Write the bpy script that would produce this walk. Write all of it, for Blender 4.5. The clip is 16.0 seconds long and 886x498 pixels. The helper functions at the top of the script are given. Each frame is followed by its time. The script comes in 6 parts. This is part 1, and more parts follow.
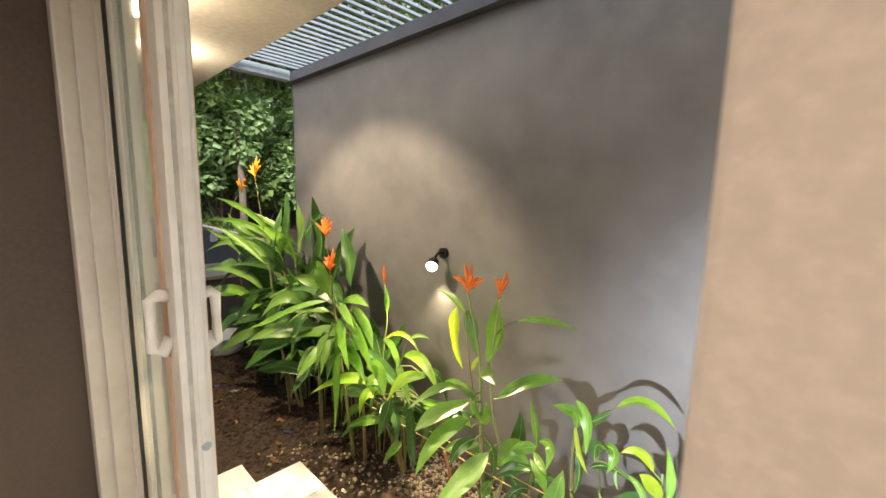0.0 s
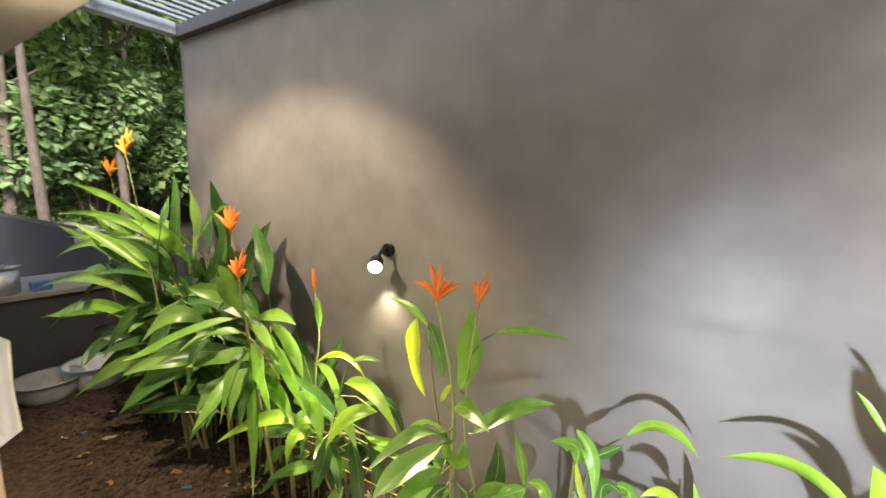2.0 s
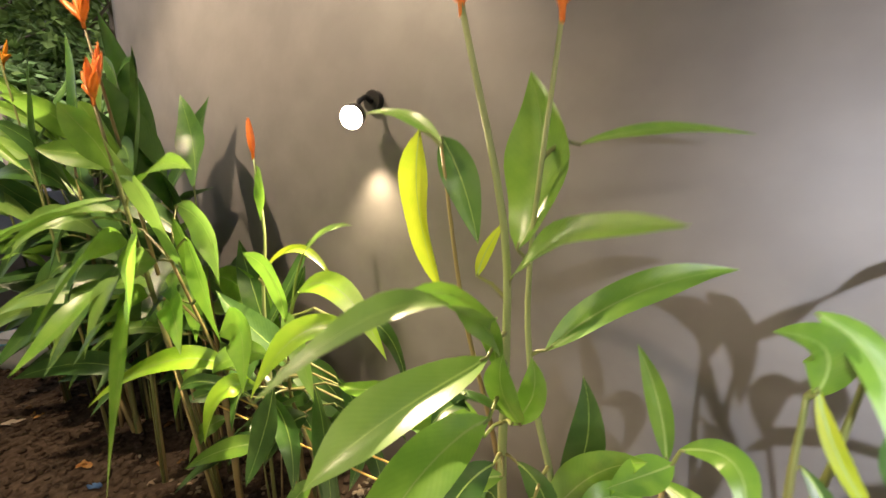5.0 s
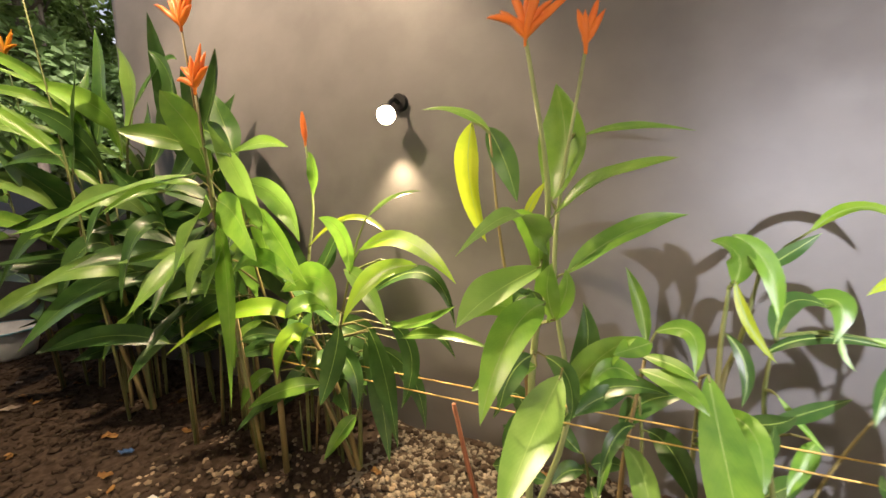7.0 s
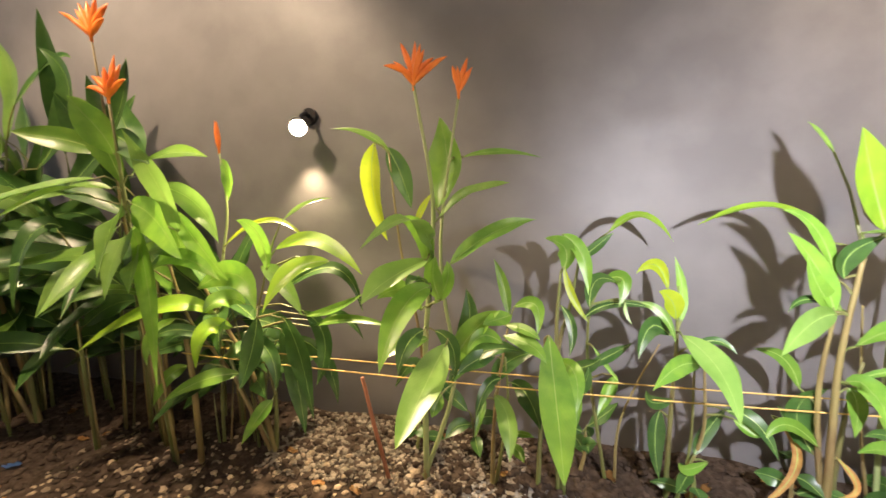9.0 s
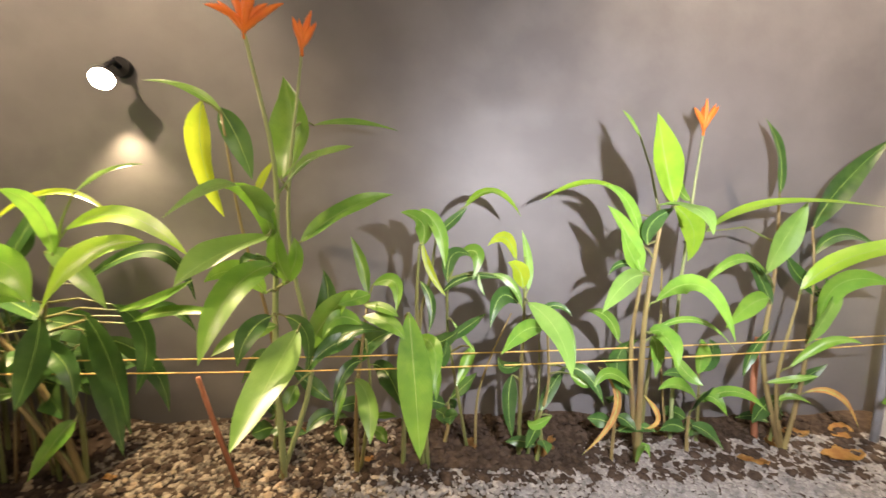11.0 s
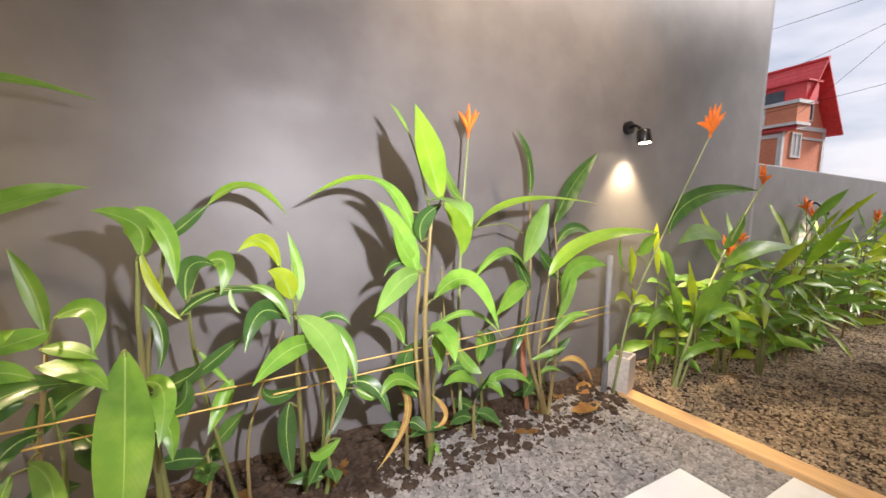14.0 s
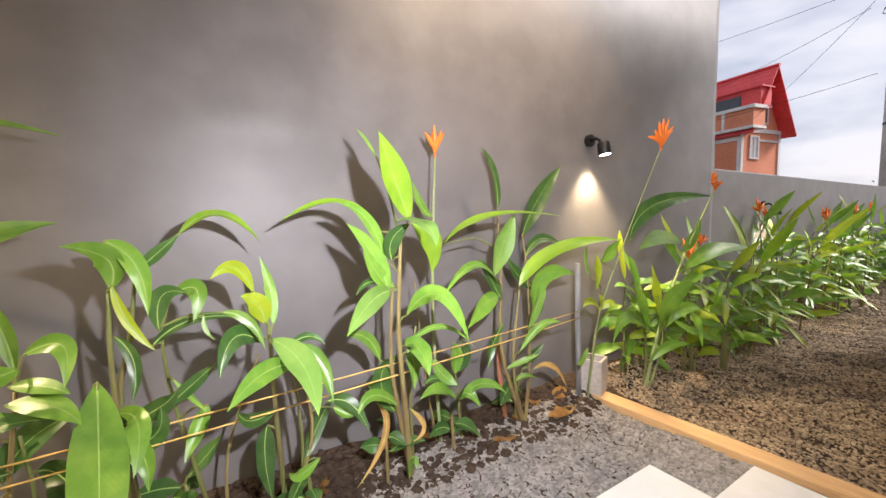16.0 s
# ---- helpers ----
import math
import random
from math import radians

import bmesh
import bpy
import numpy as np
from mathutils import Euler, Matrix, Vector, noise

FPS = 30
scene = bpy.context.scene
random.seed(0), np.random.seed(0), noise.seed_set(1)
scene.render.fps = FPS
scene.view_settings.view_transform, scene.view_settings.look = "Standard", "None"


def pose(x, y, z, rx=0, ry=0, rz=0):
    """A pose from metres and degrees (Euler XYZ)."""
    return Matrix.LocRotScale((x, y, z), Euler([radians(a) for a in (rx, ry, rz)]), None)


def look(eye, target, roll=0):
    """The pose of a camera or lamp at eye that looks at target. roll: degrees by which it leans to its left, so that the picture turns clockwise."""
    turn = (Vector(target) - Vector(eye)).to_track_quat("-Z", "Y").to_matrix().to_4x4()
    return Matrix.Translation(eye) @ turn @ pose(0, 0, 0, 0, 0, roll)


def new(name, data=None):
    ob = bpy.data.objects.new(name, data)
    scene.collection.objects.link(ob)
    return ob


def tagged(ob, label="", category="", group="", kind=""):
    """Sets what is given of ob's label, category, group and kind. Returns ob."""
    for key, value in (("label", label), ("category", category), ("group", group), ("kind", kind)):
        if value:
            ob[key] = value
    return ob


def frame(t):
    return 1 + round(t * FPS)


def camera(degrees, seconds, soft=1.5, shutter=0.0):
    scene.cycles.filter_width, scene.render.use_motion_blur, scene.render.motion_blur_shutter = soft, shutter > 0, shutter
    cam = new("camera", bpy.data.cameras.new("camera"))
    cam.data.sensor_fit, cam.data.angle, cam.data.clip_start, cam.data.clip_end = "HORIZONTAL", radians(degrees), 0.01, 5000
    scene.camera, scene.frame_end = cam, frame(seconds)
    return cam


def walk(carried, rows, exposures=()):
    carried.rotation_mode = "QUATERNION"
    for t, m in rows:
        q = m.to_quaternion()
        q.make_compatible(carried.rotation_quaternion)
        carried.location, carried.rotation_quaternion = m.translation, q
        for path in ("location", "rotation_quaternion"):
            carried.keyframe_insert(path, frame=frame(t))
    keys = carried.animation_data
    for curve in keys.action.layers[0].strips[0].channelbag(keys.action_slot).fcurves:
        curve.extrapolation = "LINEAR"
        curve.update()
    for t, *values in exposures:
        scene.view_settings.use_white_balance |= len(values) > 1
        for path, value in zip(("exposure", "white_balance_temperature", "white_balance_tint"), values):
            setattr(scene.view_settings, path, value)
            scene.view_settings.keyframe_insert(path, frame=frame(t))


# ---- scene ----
cam = camera(96.4, 16.0, shutter=0.5)
PATH = [
    (0, (0.323, 0.07, 1.606), (-1.038, 1.51, 1.336), 1.2),
    (0.5, (0.227, 0.081, 1.591), (-1.074, 1.576, 1.323), 0.9),
    (1, (0.136, 0.14, 1.579), (-1.085, 1.701, 1.308), 0.8),
    (1.5, (0.028, 0.229, 1.575), (-1.112, 1.854, 1.33), 1.0),
    (2, (-0.038, 0.288, 1.553), (-1.085, 1.968, 1.265), 1.3),
    (2.5, (-0.123, 0.342, 1.525), (-1.07, 2.074, 1.207), 1.6),
    (3, (-0.184, 0.358, 1.506), (-1.081, 2.114, 1.169), 1.6),
    (3.2, (-0.2, 0.361, 1.493), (-1.079, 2.125, 1.151), 1.7),
    (5.5, (-0.465, 0.868, 0.892), (-1.585, 2.498, 0.6), -1.6),
    (6, (-0.511, 0.734, 0.86), (-1.481, 2.462, 0.47), -2.1),
    (6.5, (-0.495, 0.593, 0.87), (-1.492, 2.308, 0.612), -1.1),
    (7, (-0.452, 0.463, 0.918), (-1.327, 2.245, 0.673), -0.5),
    (7.5, (-0.404, 0.384, 0.947), (-1.255, 2.175, 0.683), -0.5),
    (8, (-0.371, 0.321, 0.947), (-1.099, 2.166, 0.688), -0.4),
    (8.2, (-0.364, 0.296, 0.945), (-1.039, 2.162, 0.695), -0.1),
    (10.3, (-0.31, 0.251, 0.913), (-0.406, 2.233, 0.659), 0.4),
    (10.5, (-0.302, 0.271, 0.908), (-0.341, 2.253, 0.649), 0.6),
    (11, (-0.277, 0.315, 0.889), (-0.151, 2.291, 0.609), 1.3),
    (11.5, (-0.252, 0.355, 0.882), (0.047, 2.311, 0.596), 1.8),
    (12, (-0.215, 0.385, 0.878), (0.303, 2.295, 0.596), 2.3),
    (12.5, (-0.178, 0.403, 0.86), (0.501, 2.265, 0.592), 2.6),
    (13, (-0.153, 0.411, 0.853), (0.654, 2.223, 0.599), 2.3),
    (13.5, (-0.134, 0.414, 0.857), (0.776, 2.179, 0.621), 1.9),
    (14, (-0.116, 0.405, 0.857), (0.862, 2.136, 0.643), 1.2),
    (14.5, (-0.108, 0.388, 0.861), (0.927, 2.089, 0.669), 0.5),
    (15, (-0.107, 0.37, 0.865), (0.947, 2.061, 0.686), -0.1),
    (15.5, (-0.112, 0.363, 0.874), (0.955, 2.048, 0.712), -0.6),
    (16, (-0.111, 0.351, 0.879), (0.954, 2.036, 0.719), -1.0),
]
walk(cam, [(t, look(eye, target, roll)) for t, eye, target, roll in PATH], [(0.0, 1.16, 6250, 9), (0.5, 1.16, 5950, 8), (1.0, 1.2, 6000, 9), (2.0, 1.22, 6250, 9), (3.0, 1.26, 6450, 9), (5.5, 1.0, 6550, 14), (8.0, 1.0, 6600, 16), (12.0, 0.92, 6600, 17), (16.0, 0.88, 6550, 17)])

# ---- world, sun, lamps ----
world = bpy.data.worlds.new("dusk_sky")
scene.world = world
world.use_nodes = True
wn, wl = world.node_tree.nodes, world.node_tree.links
wn.clear()
sky = wn.new("ShaderNodeTexSky")
sky.sky_type, sky.sun_disc = "NISHITA", False
sky.sun_elevation, sky.sun_rotation, sky.air_density, sky.dust_density = radians(35), radians(119), 1.2, 2.0
w_co = wn.new("ShaderNodeTexCoord")
w_map = wn.new("ShaderNodeMapping")
w_map.inputs["Scale"].default_value = (2.2, 2.2, 7.0)
w_noise = wn.new("ShaderNodeTexNoise")
w_noise.inputs["Scale"].default_value, w_noise.inputs["Detail"].default_value = 1.6, 7.0
w_ramp = wn.new("ShaderNodeValToRGB")
w_ramp.color_ramp.elements[0].position, w_ramp.color_ramp.elements[0].color = 0.36, (3.6, 4.3, 5.4, 1)
w_ramp.color_ramp.elements[1].position, w_ramp.color_ramp.elements[1].color = 0.66, (7.2, 7.4, 7.9, 1)
w_mix = wn.new("ShaderNodeMixRGB")
w_mix.inputs[0].default_value = 0.85
w_bg, w_out = wn.new("ShaderNodeBackground"), wn.new("ShaderNodeOutputWorld")
w_bg.inputs["Strength"].default_value = 0.07
wl.new(w_co.outputs["Generated"], w_map.inputs["Vector"])
wl.new(w_map.outputs[0], w_noise.inputs["Vector"])
wl.new(w_noise.outputs["Fac"], w_ramp.inputs[0])
wl.new(sky.outputs[0], w_mix.inputs[1])
wl.new(w_ramp.outputs[0], w_mix.inputs[2])
wl.new(w_mix.outputs[0], w_bg.inputs["Color"])
wl.new(w_bg.outputs[0], w_out.inputs["Surface"])

sun = new("overcast_sun", bpy.data.lights.new("overcast_sun", "SUN"))
sun.data.energy, sun.data.angle, sun.data.color = 3.1, radians(20), (1.0, 0.96, 0.9)
sun.matrix_world = look((0, 0, 0), (-0.72, 0.40, -0.58))


def lamp(name, kind, eye, target, watts, colour, radius=0.03, cone=60, blend=0.5):
    ob = new(name, bpy.data.lights.new(name, kind))
    ob.data.energy, ob.data.color = watts, colour
    if kind == "AREA":
        ob.data.size = radius
    else:
        ob.data.shadow_soft_size = radius
    if kind == "SPOT":
        ob.data.spot_size, ob.data.spot_blend = radians(cone), blend
    ob.matrix_world = look(eye, target)
    return ob


WARM, COOL = (1.0, 0.78, 0.46), (0.945, 0.955, 1.0)
# the wall lamps on the garden wall, aimed down along it
SPOT_A, SPOT_B, SPOT_C = (-1.25, 1.59, 1.16), (1.70, 1.68, 1.165), (4.0, 1.66, 0.84)
lamp("spot_beam", "SPOT", SPOT_A, (-0.95, 0.92, 0.40), 62.0, WARM, 0.02, 122, 0.8)
lamp("spot_spill", "SPOT", (-1.25, 1.685, 1.11), (-1.25, 1.74, 0.0), 7.0, WARM, 0.02, 100, 0.9)
lamp("spot_beam", "SPOT", SPOT_B, (1.71, 1.72, 0.0), 24.0, WARM, 0.02, 92, 0.7)
lamp("spot_spill", "SPOT", (1.70, 1.60, 1.15), (2.0, 1.25, 0), 20.0, WARM, 0.02, 105, 0.9)
lamp("spot_beam", "SPOT", SPOT_C, (4.0, 1.45, 0.0), 10.0, WARM, 0.02, 150, 0.8)
# the cool lamp on the door reveal
HOUSE_LAMP = (0.125, 0.41, 1.04)
lamp("house_lamp_beam", "SPOT", HOUSE_LAMP, (0.84, 1.75, 0.55), 79.0, COOL, 0.018, 128, 1.0)
lamp("house_lamp_spill", "POINT", HOUSE_LAMP, (0.95, 1.75, 0.50), 1.6, COOL, 0.018)
# downlights in the soffit, turned towards the garden wall
DOWNLIGHTS = ((-2.8, 0.77), (-1.9, 0.48), (1.15, 0.77))
for (x, y), watts, spill, lean, cone, blend in zip(DOWNLIGHTS, (24.0, 104.0, 70.0), (6.0, 5.0, 3.5), (0.62, 0.62, 1.15), (92, 88, 84), (0.6, 0.4, 1.0)):
    lamp("downlight_beam", "SPOT", (x, y, 2.47), (x, y + lean, 1.47), watts, (1.0, 0.77, 0.5), 0.035, cone, blend)
    # point lamp added below each disc to brighten the soffit
    lamp("soffit_fill", "POINT", (x, y, 2.38), (x, y, 0), spill, (1.0, 0.82, 0.60), 0.04)
lamp("room_light", "AREA", (0.6, -1.3, 2.40), (0.6, -1.3, 0.0), 23.0, (1.0, 0.88, 0.74), 0.5)


# ---- materials ----
def mat(name, colour, rough=0.6, metal=0.0, tones=(), grain=60.0, stain=2.5, bump=0.15, bump_scale=None, spec=None, stretch=(1, 1, 1), island=0.0, sheen=None, transmit=0.0, veins=False):
    """A surface whose colour wanders between colour and tones by coarse stains and fine grain."""
    m = bpy.data.materials.new(name)
    m.use_nodes = True
    n, l = m.node_tree.nodes, m.node_tree.links
    b = n["Principled BSDF"]
    b.inputs["Roughness"].default_value, b.inputs["Metallic"].default_value = rough, metal
    if spec is not None:
        b.inputs["Specular IOR Level"].default_value = spec
    co, mp = n.new("ShaderNodeTexCoord"), n.new("ShaderNodeMapping")
    mp.inputs["Scale"].default_value = stretch
    l.new(co.outputs["Object"], mp.inputs["Vector"])
    big, fine = n.new("ShaderNodeTexNoise"), n.new("ShaderNodeTexNoise")
    big.inputs["Scale"].default_value, big.inputs["Detail"].default_value = stain, 5.0
    fine.inputs["Scale"].default_value, fine.inputs["Detail"].default_value = grain, 4.0
    for t in (big, fine):
        l.new(mp.outputs[0], t.inputs["Vector"])
    tones = tones or (tuple(c * 0.8 for c in colour), tuple(min(1, c * 1.15) for c in colour))
    r1, r2 = n.new("ShaderNodeValToRGB"), n.new("ShaderNodeValToRGB")
    r1.color_ramp.elements[0].position, r1.color_ramp.elements[1].position = 0.35, 0.65
    r1.color_ramp.elements[0].color, r1.color_ramp.elements[1].color = (*tones[0], 1), (*colour, 1)
    r2.color_ramp.elements[0].position, r2.color_ramp.elements[1].position = 0.4, 0.75
    r2.color_ramp.elements[0].color, r2.color_ramp.elements[1].color = (0, 0, 0, 1), (0.6, 0.6, 0.6, 1)
    l.new(big.outputs["Fac"], r1.inputs[0])
    l.new(fine.outputs["Fac"], r2.inputs[0])
    mx = n.new("ShaderNodeMixRGB")
    mx.inputs[2].default_value = (*tones[1], 1)
    l.new(r2.outputs[0], mx.inputs[0])
    l.new(r1.outputs[0], mx.inputs[1])
    last = mx.outputs[0]
    if island:
        info, hsv, ge = n.new("ShaderNodeObjectInfo"), n.new("ShaderNodeHueSaturation"), n.new("ShaderNodeNewGeometry")
        add, rng = n.new("ShaderNodeMath"), n.new("ShaderNodeMapRange")
        add.operation = "ADD"
        fr = n.new("ShaderNodeMath")
        fr.operation = "FRACT"
        l.new(info.outputs["Random"], add.inputs[0])
        l.new(ge.outputs["Random Per Island"], add.inputs[1])
        l.new(add.outputs[0], fr.inputs[0])
        rng.inputs["To Min"].default_value, rng.inputs["To Max"].default_value = 1 - island, 1 + island
        l.new(fr.outputs[0], rng.inputs["Value"])
        l.new(rng.outputs[0], hsv.inputs["Value"])
        l.new(last, hsv.inputs["Color"])
        last = hsv.outputs[0]
    l.new(last, b.inputs["Base Color"])
    if bump:
        bp = n.new("ShaderNodeBump")
        bp.inputs["Strength"].default_value, bp.inputs["Distance"].default_value = bump, 0.004
        if bump_scale:
            t = n.new("ShaderNodeTexNoise")
            t.inputs["Scale"].default_value, t.inputs["Detail"].default_value = bump_scale, 6.0
            l.new(mp.outputs[0], t.inputs["Vector"])
            l.new(t.outputs["Fac"], bp.inputs["Height"])
        else:
            l.new(fine.outputs["Fac"], bp.inputs["Height"])
        l.new(bp.outputs[0], b.inputs["Normal"])
    if veins:
        uv, sp = n.new("ShaderNodeUVMap"), n.new("ShaderNodeSeparateXYZ")
        l.new(uv.outputs[0], sp.inputs[0])

        def calc(op, a, v):
            q = n.new("ShaderNodeMath")
            q.operation = op
            for k, e in enumerate((a, v)):
                if isinstance(e, (int, float)):
                    q.inputs[k].default_value = e
                else:
                    l.new(e, q.inputs[k])
            return q.outputs[0]

        wave = calc("SINE", calc("MULTIPLY", calc("SUBTRACT", sp.outputs[1], calc("MULTIPLY", calc("ABSOLUTE", sp.outputs[0], 0), 0.22)), 150.0), 0)
        vb, vm = n.new("ShaderNodeBump"), n.new("ShaderNodeMixRGB")
        vb.inputs["Strength"].default_value, vb.inputs["Distance"].default_value = 0.04, 0.002
        l.new(wave, vb.inputs["Height"])
        if bump:
            l.new(bp.outputs[0], vb.inputs["Normal"])
        l.new(vb.outputs[0], b.inputs["Normal"])
        vm.blend_type = "MULTIPLY"
        vm.inputs[2].default_value = (0.82, 0.88, 0.8, 1)
        l.new(calc("MULTIPLY", calc("ADD", wave, 1.0), 0.10), vm.inputs[0])
        l.new(last, vm.inputs[1])
        last = vm.outputs[0]
        l.new(last, b.inputs["Base Color"])
    if transmit:
        tr, ad = n.new("ShaderNodeBsdfTranslucent"), n.new("ShaderNodeMixShader")
        ad.inputs[0].default_value = transmit
        l.new(last, tr.inputs["Color"])
        l.new(b.outputs[0], ad.inputs[1])
        l.new(tr.outputs[0], ad.inputs[2])
        l.new(ad.outputs[0], n["Material Output"].inputs["Surface"])
    return m


def glow(name, colour, strength):
    m = bpy.data.materials.new(name)
    m.use_nodes = True
    b = m.node_tree.nodes["Principled BSDF"]
    b.inputs["Base Color"].default_value = (0.8, 0.8, 0.8, 1)
    b.inputs["Emission Color"].default_value, b.inputs["Emission Strength"].default_value = (*colour, 1), strength
    return m


def glass_mat():
    m = bpy.data.materials.new("door_glass")
    m.use_nodes = True
    b = m.node_tree.nodes["Principled BSDF"]
    b.inputs["Base Color"].default_value = (0.86, 0.92, 0.88, 1)
    b.inputs["Roughness"].default_value, b.inputs["Transmission Weight"].default_value, b.inputs["IOR"].default_value = 0.03, 1.0, 1.3
    return m


M_WALL = mat("grey_render", (0.156, 0.149, 0.150), 0.48, tones=((0.128, 0.122, 0.123), (0.192, 0.184, 0.184)), grain=7, stain=1.7, bump=0.16, bump_scale=38, spec=0.4, stretch=(0.9, 1, 1.0))
M_SOFFIT = mat("cream_soffit", (0.78, 0.70, 0.58), 0.7, grain=30, stain=1.0, bump=0.05)
M_BEIGE = mat("beige_plaster", (0.62, 0.52, 0.44), 0.75, grain=80, stain=1.5, bump=0.1)
M_BROWN = mat("taupe_paint", (0.12, 0.09, 0.075), 0.7, grain=60, stain=1.5, bump=0.08)
M_PVC = mat("white_frame", (0.78, 0.75, 0.70), 0.35, tones=((0.70, 0.66, 0.60), (0.82, 0.79, 0.75)), grain=20, stain=4, bump=0.02)
M_TAN = mat("tan_frame_strip", (0.74, 0.52, 0.38), 0.4, grain=20, stain=4, bump=0.02)
M_GASKET = mat("black_gasket", (0.02, 0.02, 0.02), 0.6, bump=0.0)
M_GLASS = glass_mat()
M_STEEL = mat("galvanised_steel", (0.42, 0.47, 0.52), 0.4, 0.5, grain=40, stain=6, bump=0.05)
M_DARKSTEEL = mat("dark_steel", (0.10, 0.10, 0.115), 0.45, 0.4, grain=40, stain=6, bump=0.05)
M_DARKWALL = mat("dark_grey_paint", (0.045, 0.045, 0.05), 0.7, grain=30, stain=3, bump=0.1)
M_BLACK = mat("black_lamp_body", (0.012, 0.012, 0.013), 0.35, 0.2, grain=60, bump=0.04)
M_SOIL = mat("brown_soil", (0.048, 0.033, 0.024), 0.95, tones=((0.032, 0.022, 0.016), (0.125, 0.09, 0.065)), grain=38, stain=3.2, bump=1.0, bump_scale=32, spec=0.1)
M_STONE = mat("grey_pebble", (0.25, 0.235, 0.22), 0.8, tones=((0.16, 0.15, 0.145), (0.33, 0.30, 0.265)), grain=60, stain=20, bump=0.3, island=0.35)
M_STONE_B = mat("brown_pebble", (0.31, 0.235, 0.155), 0.85, tones=((0.15, 0.105, 0.07), (0.44, 0.35, 0.23)), grain=60, stain=3, bump=0.3, island=0.45)
M_STONE_W = mat("tan_pebble", (0.22, 0.18, 0.135), 0.85, tones=((0.10, 0.08, 0.06), (0.33, 0.28, 0.21)), grain=60, stain=12, bump=0.3, island=0.5)
M_TILE = mat("white_tile", (0.76, 0.75, 0.72), 0.25, tones=((0.70, 0.68, 0.64), (0.80, 0.79, 0.77)), grain=12, stain=3, bump=0.02)
M_GROUT = mat("grey_grout", (0.32, 0.30, 0.28), 0.9, grain=80, stain=6)
M_TIMBER = mat("orange_timber", (0.66, 0.41, 0.19), 0.6, tones=((0.56, 0.33, 0.14), (0.74, 0.50, 0.26)), grain=14, stain=4, bump=0.25, stretch=(14, 1, 14))
M_STAKE = mat("red_stake", (0.42, 0.17, 0.09), 0.7, grain=40, stain=9, stretch=(6, 6, 1))
M_CONC = mat("pale_concrete", (0.52, 0.48, 0.42), 0.85, tones=((0.40, 0.36, 0.31), (0.62, 0.58, 0.52)), grain=60, stain=9, bump=0.4)
M_PIPE = mat("grey_pipe", (0.24, 0.24, 0.25), 0.5, grain=30, stain=8)
M_STRING = mat("yellow_string", (0.62, 0.42, 0.12), 0.7, grain=300, stain=30, bump=0.1)
M_LEAF = mat("green_leaf", (0.155, 0.315, 0.036), 0.35, tones=((0.10, 0.235, 0.03), (0.22, 0.38, 0.05)), grain=26, stain=5, bump=0.12, island=0.22, transmit=0.22, spec=0.5, veins=True)
# darker leaf green; also puts shade into the colour of poorly lit leaves
M_LEAF_D = mat("dark_and_shaded_leaf", (0.05, 0.125, 0.026), 0.34, tones=((0.03, 0.085, 0.02), (0.085, 0.17, 0.035)), grain=26, stain=5, bump=0.12, island=0.25, transmit=0.18, spec=0.5, veins=True)
M_LEAF_Y = mat("lime_leaf", (0.36, 0.46, 0.02), 0.4, tones=((0.25, 0.38, 0.02), (0.44, 0.50, 0.04)), grain=26, stain=5, bump=0.1, transmit=0.35, veins=True)
# fresh green, brightened so the colour carries lamplight on lit leaves
M_LEAF_B = mat("fresh_and_lamplit_leaf", (0.26, 0.45, 0.03), 0.36, tones=((0.19, 0.37, 0.025), (0.33, 0.50, 0.045)), grain=26, stain=5, bump=0.12, island=0.12, transmit=0.3, spec=0.5, veins=True)
# paler green, standing in for lamp sheen on glossy leaves
M_LEAF_P = mat("lamp_sheen_leaf", (0.175, 0.32, 0.060), 0.38, tones=((0.125, 0.25, 0.045), (0.235, 0.38, 0.09)), grain=20, stain=6, bump=0.14, island=0.12, transmit=0.22, spec=0.6, veins=True)
M_LEAF_DRY = mat("dry_leaf", (0.40, 0.22, 0.05), 0.7, tones=((0.28, 0.13, 0.04), (0.50, 0.32, 0.10)), grain=40, stain=12, bump=0.3, island=0.25, veins=True)
M_RIB = mat("pale_midrib", (0.26, 0.40, 0.10), 0.5, grain=40, stain=9, bump=0.05)
M_STEM = mat("green_stem", (0.13, 0.19, 0.05), 0.5, tones=((0.15, 0.12, 0.05), (0.19, 0.25, 0.07)), grain=20, stain=9, bump=0.15, stretch=(1, 1, 0.3))
M_STEM_Y = mat("yellow_stem", (0.25, 0.21, 0.075), 0.55, tones=((0.17, 0.11, 0.05), (0.32, 0.28, 0.11)), grain=20, stain=9, bump=0.15, stretch=(1, 1, 0.3))
M_STALK = mat("pale_flower_stalk", (0.30, 0.36, 0.15), 0.5, tones=((0.22, 0.27, 0.10), (0.36, 0.42, 0.2)), grain=20, stain=9, bump=0.1, stretch=(1, 1, 0.3))
M_BRACT = mat("orange_bract", (0.92, 0.25, 0.03), 0.42, tones=((0.85, 0.18, 0.025), (0.95, 0.33, 0.05)), grain=30, stain=14, bump=0.06, transmit=0.2)
M_BRACT_Y = mat("amber_bract", (0.92, 0.42, 0.03), 0.42, tones=((0.88, 0.32, 0.02), (0.95, 0.5, 0.06)), grain=30, stain=14, bump=0.06, transmit=0.2)


